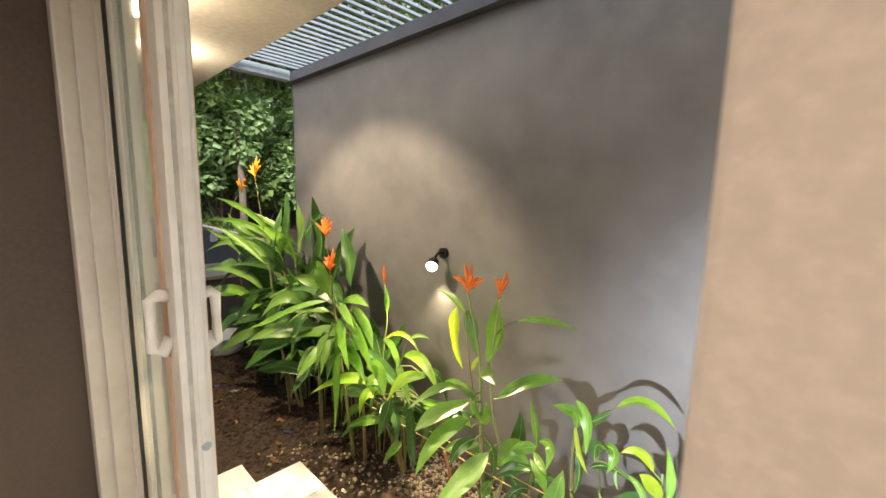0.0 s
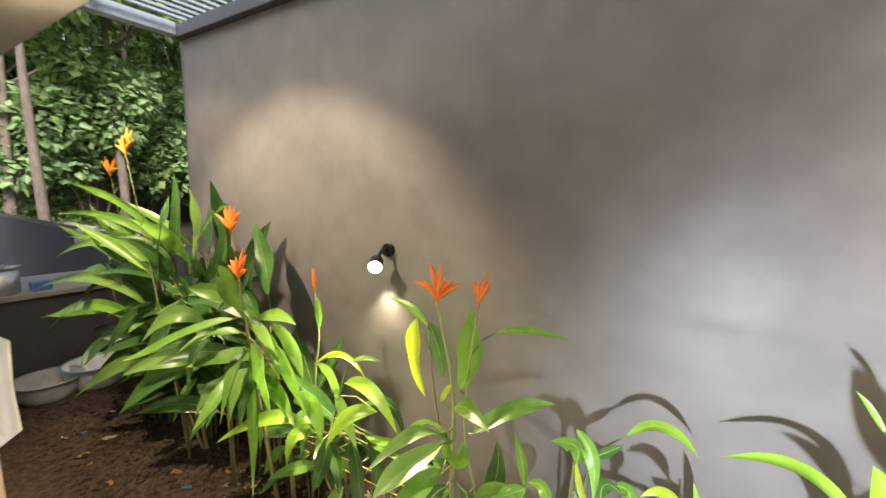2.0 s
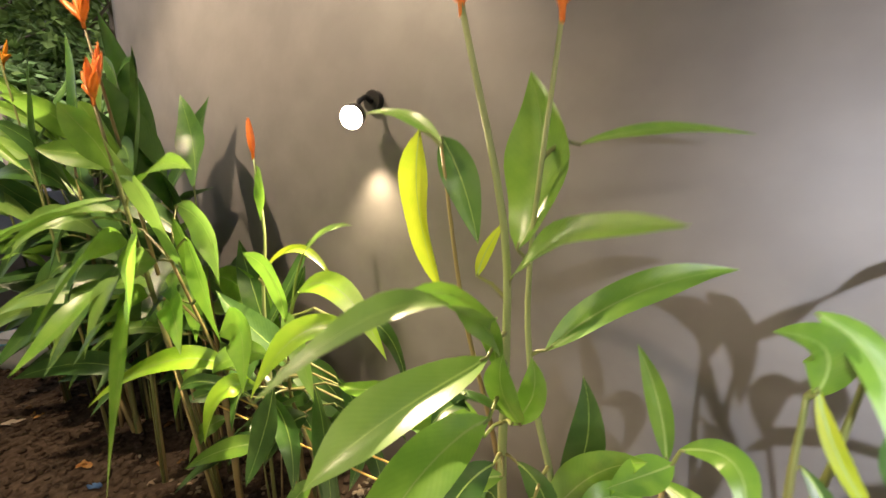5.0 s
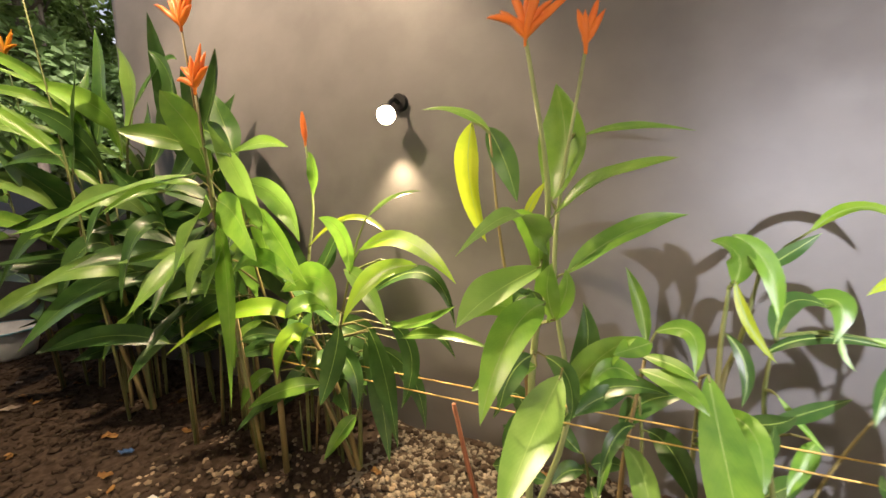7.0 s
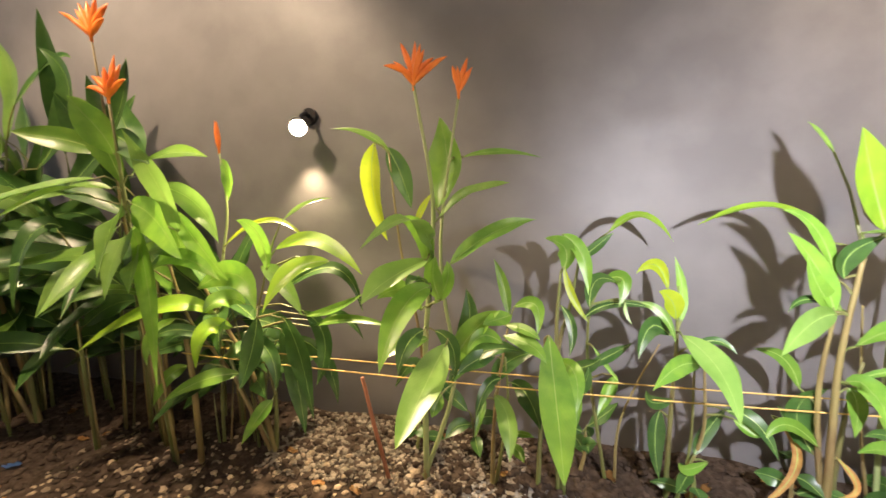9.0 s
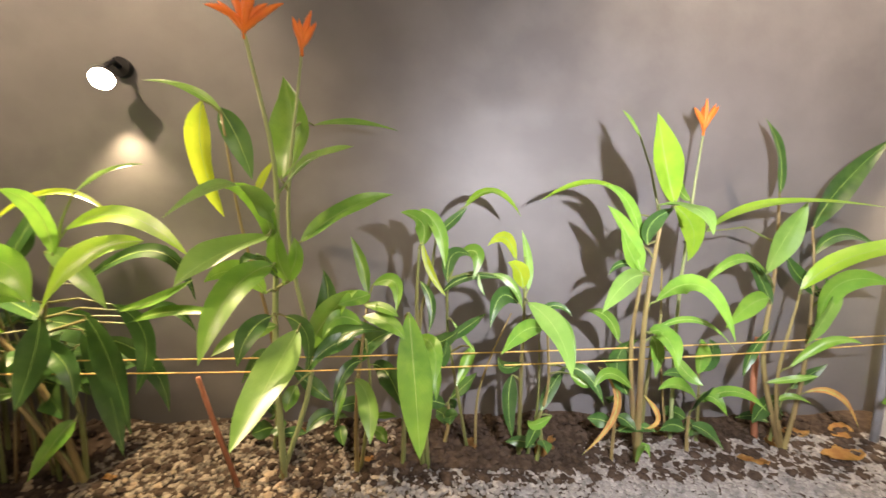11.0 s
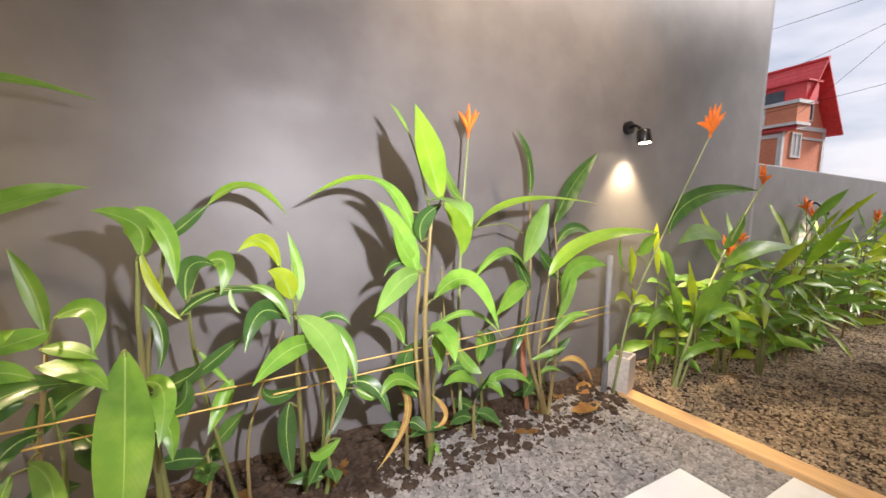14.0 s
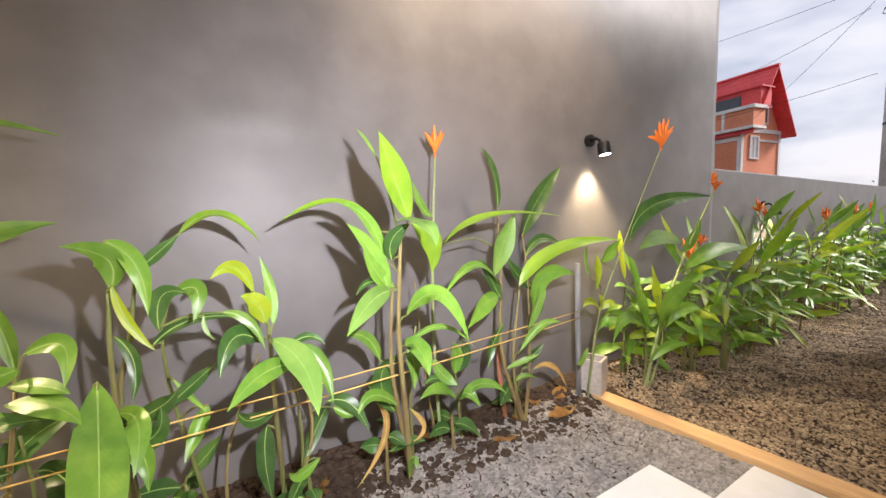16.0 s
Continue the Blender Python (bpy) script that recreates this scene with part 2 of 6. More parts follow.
# ---- builders ----
def obj(name, bm, material, parent=None, label="", smooth=False):
    me = bpy.data.meshes.new(name)
    bm.to_mesh(me)
    bm.free()
    for m in material if isinstance(material, (list, tuple)) else (material,):
        me.materials.append(m)
    if smooth:
        for p in me.polygons:
            p.use_smooth = True
    ob = new(name, me)
    if parent:
        ob.parent = parent
    if label:
        ob["label"] = label
    return ob


def part(name, bm, material, parent, label="", smooth=False):
    return obj(name, bm, material, parent, label, smooth)


def empty(name, at, label, category, group="", kind=""):
    ob = new(name)
    ob.empty_display_size = 0.05
    ob.matrix_world = at if isinstance(at, Matrix) else Matrix.Translation(at)
    return tagged(ob, label, category, group, kind)


def box(lo, hi, bevel=0.0, bm=None):
    bm = bm or bmesh.new()
    size = [b - a for a, b in zip(lo, hi)]
    mid = [(a + b) / 2 for a, b in zip(lo, hi)]
    made = bmesh.ops.create_cube(bm, size=1, matrix=Matrix.LocRotScale(mid, None, size))
    if bevel:
        edges = {e for v in made["verts"] for e in v.link_edges}
        bmesh.ops.bevel(bm, geom=list(edges), offset=bevel, segments=2, affect="EDGES", profile=0.6)
    return bm


def tube(points, radii, sides=8, bm=None, cap=True):
    """A round tube along points."""
    bm = bm or bmesh.new()
    pts = [Vector(p) for p in points]
    if not isinstance(radii, (list, tuple)):
        radii = [radii] * len(pts)
    rings = []
    for i, p in enumerate(pts):
        d = (pts[min(i + 1, len(pts) - 1)] - pts[max(i - 1, 0)]).normalized()
        ref = Vector((1, 0, 0)) if abs(d.x) < 0.8 else Vector((0, 1, 0))
        u = d.cross(ref).normalized()
        v = d.cross(u)
        rings.append([bm.verts.new(p + radii[i] * (math.cos(a) * u + math.sin(a) * v)) for a in (2 * math.pi * k / sides for k in range(sides))])
    for a, b in zip(rings, rings[1:]):
        for k in range(sides):
            bm.faces.new((a[k], a[(k + 1) % sides], b[(k + 1) % sides], b[k]))
    if cap:
        bm.faces.new(rings[0][::-1])
        bm.faces.new(rings[-1])
    bmesh.ops.recalc_face_normals(bm, faces=bm.faces[:])
    return bm


def lathe(profile, sides=24, bm=None, close=False):
    """A turned shape from (radius, height) pairs."""
    bm = bm or bmesh.new()
    rings = [[bm.verts.new((r * math.cos(a), r * math.sin(a), z)) for a in (2 * math.pi * k / sides for k in range(sides))] for r, z in profile]
    for a, b in zip(rings, rings[1:]):
        for k in range(sides):
            bm.faces.new((a[k], a[(k + 1) % sides], b[(k + 1) % sides], b[k]))
    if close:
        bm.faces.new(rings[0][::-1])
        bm.faces.new(rings[-1])
    bmesh.ops.recalc_face_normals(bm, faces=bm.faces[:])
    return bm


def structure(name, bm, material, label, category, smooth=False):
    return tagged(obj(name, bm, material, None, "", smooth), label, category, kind="structure")

# ---- ground and walls ----
def smooth(v, a, b):
    t = min(1.0, max(0.0, (v - a) / (b - a)))
    return t * t * (3 - 2 * t)


def ground_height(x, y):
    r = math.hypot(x + 1, y - 1)
    bank = smooth(y, 1.95, 2.5) * smooth(-x, 1.0, 3.0) * (0.35 * smooth(r, 3, 6) + 3.5 * smooth(r, 11, 24) * (1 - smooth(r, 60, 140)))
    mound = 0.05 * smooth(y, 1.35, 1.7) * (1 - smooth(y, 1.75, 2.0)) * smooth(x, -4.0, -2.5)
    near = (1 - smooth(abs(x), 5, 9)) * (1 - smooth(abs(y - 1), 2, 6))
    lumps = 0.016 * noise.noise((x * 4.1, y * 4.1, 0.3)) + 0.010 * noise.noise((x * 13, y * 13, 1.7))
    return bank + mound * (0.7 + 0.6 * noise.noise((x * 5, y * 5, 4))) + near * lumps - 0.012


def ground_sheet():
    xs = [-400, -150, -60, -30, -18, -12, -9, -7.5] + [-6 + 0.05 * i for i in range(255)] + [7.2, 8, 10, 13, 18, 30, 60, 150, 400]
    ys = [-400, -120, -40, -15, -6, -3, -1.2, -0.4] + [0.1 + 0.05 * i for i in range(37)] + [2.0, 2.2, 2.5, 2.9, 3.4, 4, 5, 6.5, 8, 10, 13, 17, 24, 40, 120, 400]
    verts = [(x, y, ground_height(x, y)) for y in ys for x in xs]
    w = len(xs)
    faces = [(j * w + i, j * w + i + 1, (j + 1) * w + i + 1, (j + 1) * w + i) for j in range(len(ys) - 1) for i in range(w - 1)]
    me = bpy.data.meshes.new("ground")
    me.from_pydata(verts, [], faces)
    me.materials.append(M_SOIL)
    for p in me.polygons:
        p.use_smooth = True
    return tagged(new("ground", me), "dark brown garden soil with lumps and dry litter", "ground", kind="structure")


ground = ground_sheet()

WALL_Y = 1.75


def garden_wall():
    """The tall rendered wall: a solid slab with a slightly uneven trowelled face."""
    nx, nz, x0, x1, z1 = 150, 62, -3.09, 3.10, 2.52
    bm = bmesh.new()
    grid = []
    for k in range(nz + 1):
        row = []
        for i in range(nx + 1):
            x, z = x0 + (x1 - x0) * i / nx, -0.3 + (z1 + 0.3) * k / nz
            d = 0.004 * noise.noise((x * 1.3, z * 1.1, 7)) + 0.0018 * noise.noise((x * 6, z * 5, 3))
            ridge = z - (1.205 - 0.09 * (x + 0.05) + 0.012 * math.sin(7 * x))
            d += 0.009 * math.exp(-(ridge / 0.018) ** 2) * smooth(x, -0.15, 0.0) * (1 - smooth(x, 0.35, 0.75))
            row.append(bm.verts.new((x, WALL_Y - (d if 0 < i < nx and k < nz else 0), z)))
        grid.append(row)
    for k in range(nz):
        for i in range(nx):
            bm.faces.new((grid[k][i], grid[k][i + 1], grid[k + 1][i + 1], grid[k + 1][i]))
    back = [bm.verts.new(v) for v in ((x0, 1.95, -0.3), (x1, 1.95, -0.3), (x1, 1.95, z1), (x0, 1.95, z1))]
    bm.faces.new((back[1], back[0], back[3], back[2]))
    bm.faces.new([r[0] for r in grid][::-1] + [back[0], back[3]][::1])
    bm.faces.new([r[-1] for r in grid] + [back[2], back[1]])
    bm.faces.new(grid[-1] + [back[3], back[2]][::-1])
    bmesh.ops.recalc_face_normals(bm, faces=bm.faces[:])
    ob = structure("wall_garden", bm, M_WALL, "tall grey rendered garden wall with trowel marks", "wall", True)
    for p in ob.data.polygons:
        p.use_smooth = p.area < 0.05
    return ob


garden_wall()
structure("wall_boundary_right", box((3.10, 1.76, -0.3), (16, 1.92, 1.20), 0.01), M_WALL, "low grey rendered boundary wall", "wall")
structure("wall_boundary_left", box((-12, 1.76, -0.3), (-3.092, 1.92, 1.06), 0.01), M_DARKWALL, "low dark grey boundary wall beside the wash counter", "wall")

# the house behind: walls, opening, soffit, room
structure("wall_house_right", box((0.278, 0.33, -0.1), (4.2, 0.40, 2.5), 0.006), M_BEIGE, "beige plastered house wall beside the sliding door", "wall")
structure("wall_house_left", box((-4.2, -0.90, -0.1), (-1.862, 0.45, 2.5), 0.006), M_BROWN, "dark taupe house wall beside the sliding door", "wall")
structure("wall_over_door", box((-1.80, 0.33, 2.44), (0.276, 0.47, 2.5)), M_BEIGE, "beige lintel over the sliding door", "wall")
structure("wall_room_back", box((-4.2, -3.3, -0.1), (4.2, -3.15, 2.5)), M_BEIGE, "beige back wall of the room", "wall")
structure("wall_room_left", box((-4.35, -3.3, -0.1), (-4.2, 0.45, 2.5)), M_BEIGE, "beige side wall of the room", "wall")
structure("wall_room_right", box((4.2, -3.3, -0.1), (4.35, 0.5, 2.5)), M_BEIGE, "beige side wall of the room", "wall")
structure("floor", box((-4.2, -3.15, -0.1), (4.2, 0.33, 0.02)), M_TILE, "white tiled room floor", "floor")
structure("ceiling", box((-4.35, -3.3, 2.5), (4.35, 0.3, 2.6)), M_SOFFIT, "cream plaster room ceiling", "ceiling")
structure("soffit", box((-6.2, 0.304, 2.504), (4.0, 1.20, 2.60), 0.008), M_SOFFIT, "cream soffit under the eaves with recessed downlights", "ceiling")


# ---- sliding door ----
def sliding_door():
    door = empty("door_1", (-1.25, 0.37, 0.05), "white sliding glass door standing half open", "door", kind="structure")

    def p(name, bm, m, label="", parent=None, sm=False):
        ob = part(name, bm, m, parent or door, label, sm)
        if not parent:
            ob.matrix_parent_inverse = door.matrix_world.inverted()
        return ob

    # outer frame
    p("frame_jamb", box((-1.86, 0.19, 0.02), (-1.70, 0.42, 2.44), 0.008), M_PVC, "white frame jamb")
    p("frame_jamb", box((-1.69, 0.24, 0.02), (-1.655, 0.42, 2.40), 0.005), M_PVC)
    p("frame_jamb", box((-1.645, 0.30, 0.02), (-1.62, 0.42, 2.40), 0.004), M_PVC)
    p("jamb_base", box((-1.857, 0.17, 0.02), (-1.62, 0.44, 0.17), 0.006), M_CONC, "grey plinth block")
    p("frame_head", box((-1.80, 0.30, 2.36), (0.276, 0.44, 2.438), 0.006), M_PVC)
    p("frame_track", box((-1.80, 0.30, 0.0), (0.276, 0.44, 0.034), 0.006), M_PVC, "white sill track")
    # the leaf
    leaf = p("door_leaf", box((-0.885, 0.305, 0.04), (-0.80, 0.375, 2.36), 0.006), M_PVC, "white door stile")
    kid = lambda name, bm, m, label="", sm=False: part(name, bm, m, leaf, label, sm)
    kid("tan_strip", box((-0.93, 0.301, 0.04), (-0.887, 0.40, 2.36), 0.004), M_TAN, "tan inner strip")
    kid("groove", box((-0.803, 0.322, 0.04), (-0.797, 0.332, 2.36)), M_CONC)
    kid("edge_strip", box((-0.803, 0.342, 0.04), (-0.795, 0.362, 2.36), 0.002), M_PVC)
    kid("bead", box((-0.96, 0.315, 0.15), (-0.932, 0.365, 2.3), 0.004), M_PVC)
    kid("stile", box((-1.62, 0.315, 0.04), (-1.55, 0.40, 2.36), 0.006), M_PVC)
    kid("gasket", box((-1.549, 0.310, 0.15), (-1.535, 0.322, 2.3)), M_GASKET, "black rubber gasket")
    kid("bottom_rail", box((-1.549, 0.315, 0.04), (-0.932, 0.40, 0.16), 0.005), M_PVC)
    kid("top_rail", box((-1.549, 0.315, 2.285), (-0.932, 0.40, 2.36), 0.005), M_PVC)
    g = kid("pane", box((-1.535, 0.338, 0.16), (-0.96, 0.344, 2.285)), M_GLASS, "clear glass pane")
    g.visible_shadow = False
    for side, y0, y1 in ((-1, 0.305, 0.264), (1, 0.375, 0.404)):
        h = 1.265
        x = -0.862 if side < 0 else -0.832
        kid("handle", tube([(x, y0, h - 0.04), (x, (y0 + y1) / 2, h - 0.075), (x, y1, h - 0.064), (x, y1, h), (x, y1, h + 0.064), (x, (y0 + y1) / 2, h + 0.075), (x, y0, h + 0.072)], [0.017, 0.016, 0.014, 0.011, 0.014, 0.016, 0.017], 12), M_PVC, "white D handle", True)
    kid("lock", tube([(-0.80, 0.353, 0.93), (-0.793, 0.353, 0.93)], 0.012, 14), M_STEEL, "round keyhole")
    return door


sliding_door()


# ---- pergola over the planting strip ----
def pergola():
    p = empty("pergola", (-3.0, 1.75, 2.52), "steel slat pergola between the eaves and the garden wall", "pergola")
    inv = p.matrix_world.inverted()

    def add(name, bm, m, label=""):
        part(name, bm, m, p, label).matrix_parent_inverse = inv

    add("wall_plate", box((-3.10, 1.70, 2.522), (1.2, 1.80, 2.60), 0.006), M_DARKSTEEL, "dark steel wall plate")
    add("end_beam", box((-3.10, 1.206, 2.53), (-3.02, 1.70, 2.61), 0.006), M_STEEL, "pale blue-grey end beam")
    add("eaves_beam", box((-3.02, 1.206, 2.61), (1.2, 1.23, 2.66), 0.004), M_DARKSTEEL)
    x = -2.96
    while x < 1.15:
        add("slat", box((x, 1.21, 2.61), (x + 0.022, 1.74, 2.626), 0.002), M_STEEL)
        x += 0.078
    return p


pergola()


# ---- paving ----
def porch():
    slab = structure("porch_slab", box((-1.76, 0.45, -0.2), (1.17, 1.07, 0.002)), M_GROUT, "grout bed under the white porch tiles", "pavement")
    structure("porch_slab", box((1.172, 0.41, -0.2), (1.46, 0.87, 0.002)), M_GROUT, "grout bed under the white porch tiles", "pavement")
    structure("porch_slab", box((-1.97, 0.45, -0.2), (-1.762, 0.815, 0.002)), M_GROUT, "grout bed under the white porch tiles", "pavement")
    n = 0
    for x0, x1, y0, y1 in ((-1.77, 1.18, 0.46, 1.08), (1.18, 1.465, 0.42, 0.88), (-1.98, -1.77, 0.46, 0.825)):
        nx, ny = max(1, round((x1 - x0) / 0.30)), max(1, round((y1 - y0) / 0.30))
        for i in range(nx):
            for j in range(ny):
                a, b = x0 + (x1 - x0) * i / nx, y0 + (y1 - y0) * j / ny
                t = part("tile", box((a + 0.0015, b + 0.0015, -0.02), (a + (x1 - x0) / nx - 0.0015, b + (y1 - y0) / ny - 0.0015, 0.016), 0.002), M_TILE, slab)
                n += 1
    return slab


porch()
timber = tagged(obj("timber_edging", box((-0.045, -0.66, -0.06), (0.045, 0.66, 0.045), 0.006), M_TIMBER, None), "orange-brown timber edging board laid in gravel", "edging board")
timber.matrix_world = pose(1.535, 1.085, -0.026, 0, 0, 3.5)

# ---- lamps as things ----
M_BULB = glow("warm_bulb", (1.0, 0.86, 0.58), 60.0)
M_BULB_C = glow("cool_bulb", (0.95, 0.97, 1.0), 40.0)


def wall_lamp(at, tilt, facing, bulb, label, yaw=0):
    """A black swivel spot: round wall plate, bracket, cylindrical head with a lit disc."""
    l = empty("wall_lamp", Matrix.Translation(at) @ pose(0, 0, 0, 0, 0, facing), label, "wall lamp", "garden wall lamps")
    part("wall_plate", tube([(0, 0, 0.055), (0, -0.022, 0.055)], 0.032, 20), M_BLACK, l)
    part("bracket", tube([(0, -0.02, 0.055), (0, -0.05, 0.062), (0, -0.075, 0.045), (0, -0.085, 0.02)], 0.008, 8), M_BLACK, l, "", True)
    head = part("lamp_head", lathe([(0.0, 0.036), (0.022, 0.036), (0.030, 0.032), (0.033, 0.026), (0.033, -0.032), (0.031, -0.034), (0.0315, -0.02), (0.0, -0.02)], 24), M_BLACK, l, "black cylindrical head", True)
    head.matrix_basis = pose(0, -0.10, 0.0, tilt, 0, yaw)
    # bulb oversized, bulging on strongly tilted heads, to stand in for glare
    out = -0.040 if tilt < -30 else -0.026
    disc = part("bulb", lathe([(0.0, -0.021), (0.031, -0.0215), (0.031, -0.026), (0.027, (out - 0.024) / 2 - 0.004), (0.015, out + 0.002), (0.0, out)], 20), bulb, head, "glowing bulb")
    return l


wall_lamp((-1.25, WALL_Y, 1.215), -72, 0, M_BULB, "black swivel wall spotlight, lit warm white, on grey wall", 35)
wall_lamp((1.70, WALL_Y, 1.215), -10, 0, M_BULB, "black swivel wall spotlight, lit warm white, on grey wall")
wall_lamp((4.0, WALL_Y + 0.01, 0.885), -10, 0, M_BULB, "black swivel wall spotlight, lit warm white, on grey wall")
wall_lamp((0.278, 0.365, 1.06), -50, -90, M_BULB_C, "black swivel wall spotlight, lit cool white, on beige door reveal")

M_DOWN = glow("downlight_disc", (1.0, 0.86, 0.66), 30.0)
for x, y in DOWNLIGHTS:
    d = empty("downlight", (x, y, 2.504), "round recessed downlight, lit, in cream soffit", "downlight", "soffit downlights")
    part("trim_ring", lathe([(0.036, 0.0), (0.036, -0.006), (0.048, -0.007), (0.055, -0.003), (0.055, 0.0)], 24), M_PVC, d, "", True)
    part("bulb", lathe([(0.0, -0.003), (0.035, -0.003), (0.035, 0.0), (0.0, 0.0)], 20), M_DOWN, d, "glowing disc")

# ---- plants ----
def leaf_mesh(base, tip, width, arch, face, seed, through_mid=None, side_on=0.0):
    """A lance-shaped blade with a folded midrib, from base to tip along an arched line; face: degrees by which its upper side looks up."""
    rnd = random.Random(seed)
    base, tip = Vector(base), Vector(tip)
    span = (tip - base).length
    mid = (base + tip) / 2 + Vector((rnd.uniform(-0.06, 0.06) * span, rnd.uniform(-0.06, 0.06) * span, arch * span))
    a = radians(face)
    hint = Vector((rnd.uniform(-0.25, 0.25), -math.cos(a), math.sin(a)))
    if through_mid is not None:
        mid = through_mid * 2 - (base + tip) / 2
        hint.x = side_on + rnd.uniform(-0.12, 0.12)
    n, bm = 14, bmesh.new()
    rows, twist, crease, hang = [], rnd.uniform(-0.7, 0.7), rnd.uniform(0.12, 0.42), rnd.uniform(0.0, 0.10)
    if through_mid is not None:
        twist, hang = twist * 0.6, 0.0
    uv = bm.loops.layers.uv.new("UVMap")
    marks = {}
    wave, phase = rnd.uniform(0.03, 0.10), rnd.uniform(0, 6)
    for i in range(n + 1):
        s = i / n
        p = base * (1 - s) ** 2 + mid * 2 * s * (1 - s) + tip * s * s
        p.z -= hang * span * (s ** 3) * (1 - s) * 4
        d = (2 * (1 - s) * (mid - base) + 2 * s * (tip - mid)).normalized()
        side = d.cross(hint)
        side = side.normalized() if side.length > 1e-4 else Vector((1, 0, 0))
        side = Matrix.Rotation(twist * (s - 0.3), 3, d) @ side
        up = side.cross(d)
        w = 3.4 * s ** 0.78 * (1 - s) ** 1.02
        w = 0.5 * width * max(0.0, w)
        if i == 0:
            w = max(w, 0.0022)
        fold = crease * w
        r = []
        for q in (-1, -0.5, 0, 0.5, 1):
            ripple = wave * w * math.sin(phase + 9 * s + 2 * q) * abs(q) * 2
            r.append(bm.verts.new(p + side * q * w + up * (fold * (abs(q) ** 1.3) + ripple - fold)))
        for v, q in zip(r, (-1, -0.5, 0, 0.5, 1)):
            marks[v] = (q, s)
        rows.append(r)
    for r, t in zip(rows, rows[1:]):
        for k in range(4):
            f = bm.faces.new((r[k], r[k + 1], t[k + 1], t[k]))
            f.smooth = True
            for lp in f.loops:
                lp[uv].uv = marks[lp.vert]
    # midrib, a slim raised strip under the fold
    for i in range(n):
        a0, a1 = rows[i][2].co, rows[i + 1][2].co
        d = (a1 - a0).normalized()
        side = d.cross(hint).normalized()
        up = side.cross(d)
        h0, h1 = 0.0016 * (1 - 0.8 * i / n), 0.0016 * (1 - 0.8 * (i + 1) / n)
        vs = [bm.verts.new(v) for v in (a0 - side * h0 + up * 0.0006, a0 + side * h0 + up * 0.0006, a1 + side * h1 + up * 0.0006, a1 - side * h1 + up * 0.0006)]
        f = bm.faces.new(vs)
        f.material_index = 1
    return bm


def bract_mesh(base, tip, fat, bend):
    base, tip = Vector(base), Vector(tip)
    mid = (base + tip) / 2 + Vector(bend)
    pts = [base * (1 - s) ** 2 + mid * 2 * s * (1 - s) + tip * s * s for s in (0, 0.2, 0.45, 0.7, 0.88, 1)]
    return tube(pts, [fat * 0.45, fat * 0.9, fat, fat * 0.75, fat * 0.4, fat * 0.06], 7)


def flower(parent, at, size, seed, closed, material, spread=0.85):
    rnd = random.Random(seed)
    at = Vector(at)
    head = part("flower", tube([at + Vector((0, 0, -0.012)), at + Vector((0, 0, 0.02)), at + Vector((0, 0, size * 0.3))], [0.0035, 0.0055, 0.004], 7), material, parent, "orange flower head", True)
    count = 2 if closed else (4 if material is M_BRACT and size == 0.105 else 8)
    for i in range(count):
        u = 0 if closed else (i / (count - 1) * 2 - 1)
        lean = (rnd.uniform(-0.1, 0.1) if closed else (spread if count > 4 else 0.3) * u + rnd.uniform(-0.18, 0.18))
        ln = size * (1.0 if closed else rnd.uniform(0.72, 1.05) * (1 - 0.18 * abs(u)))
        dy = rnd.uniform(-0.3, 0.3) * (0.2 if closed else 1)
        tip = at + ln * Vector((math.sin(lean), dy * 0.7, math.cos(lean)))
        part("bract", bract_mesh(at + Vector((0, 0, rnd.uniform(0, size * 0.2))), tip, 0.0095 if closed else 0.0085, (0, 0, 0.18 * ln * abs(lean))), material, head, "", True)
    return head


SHOOTS = [0]


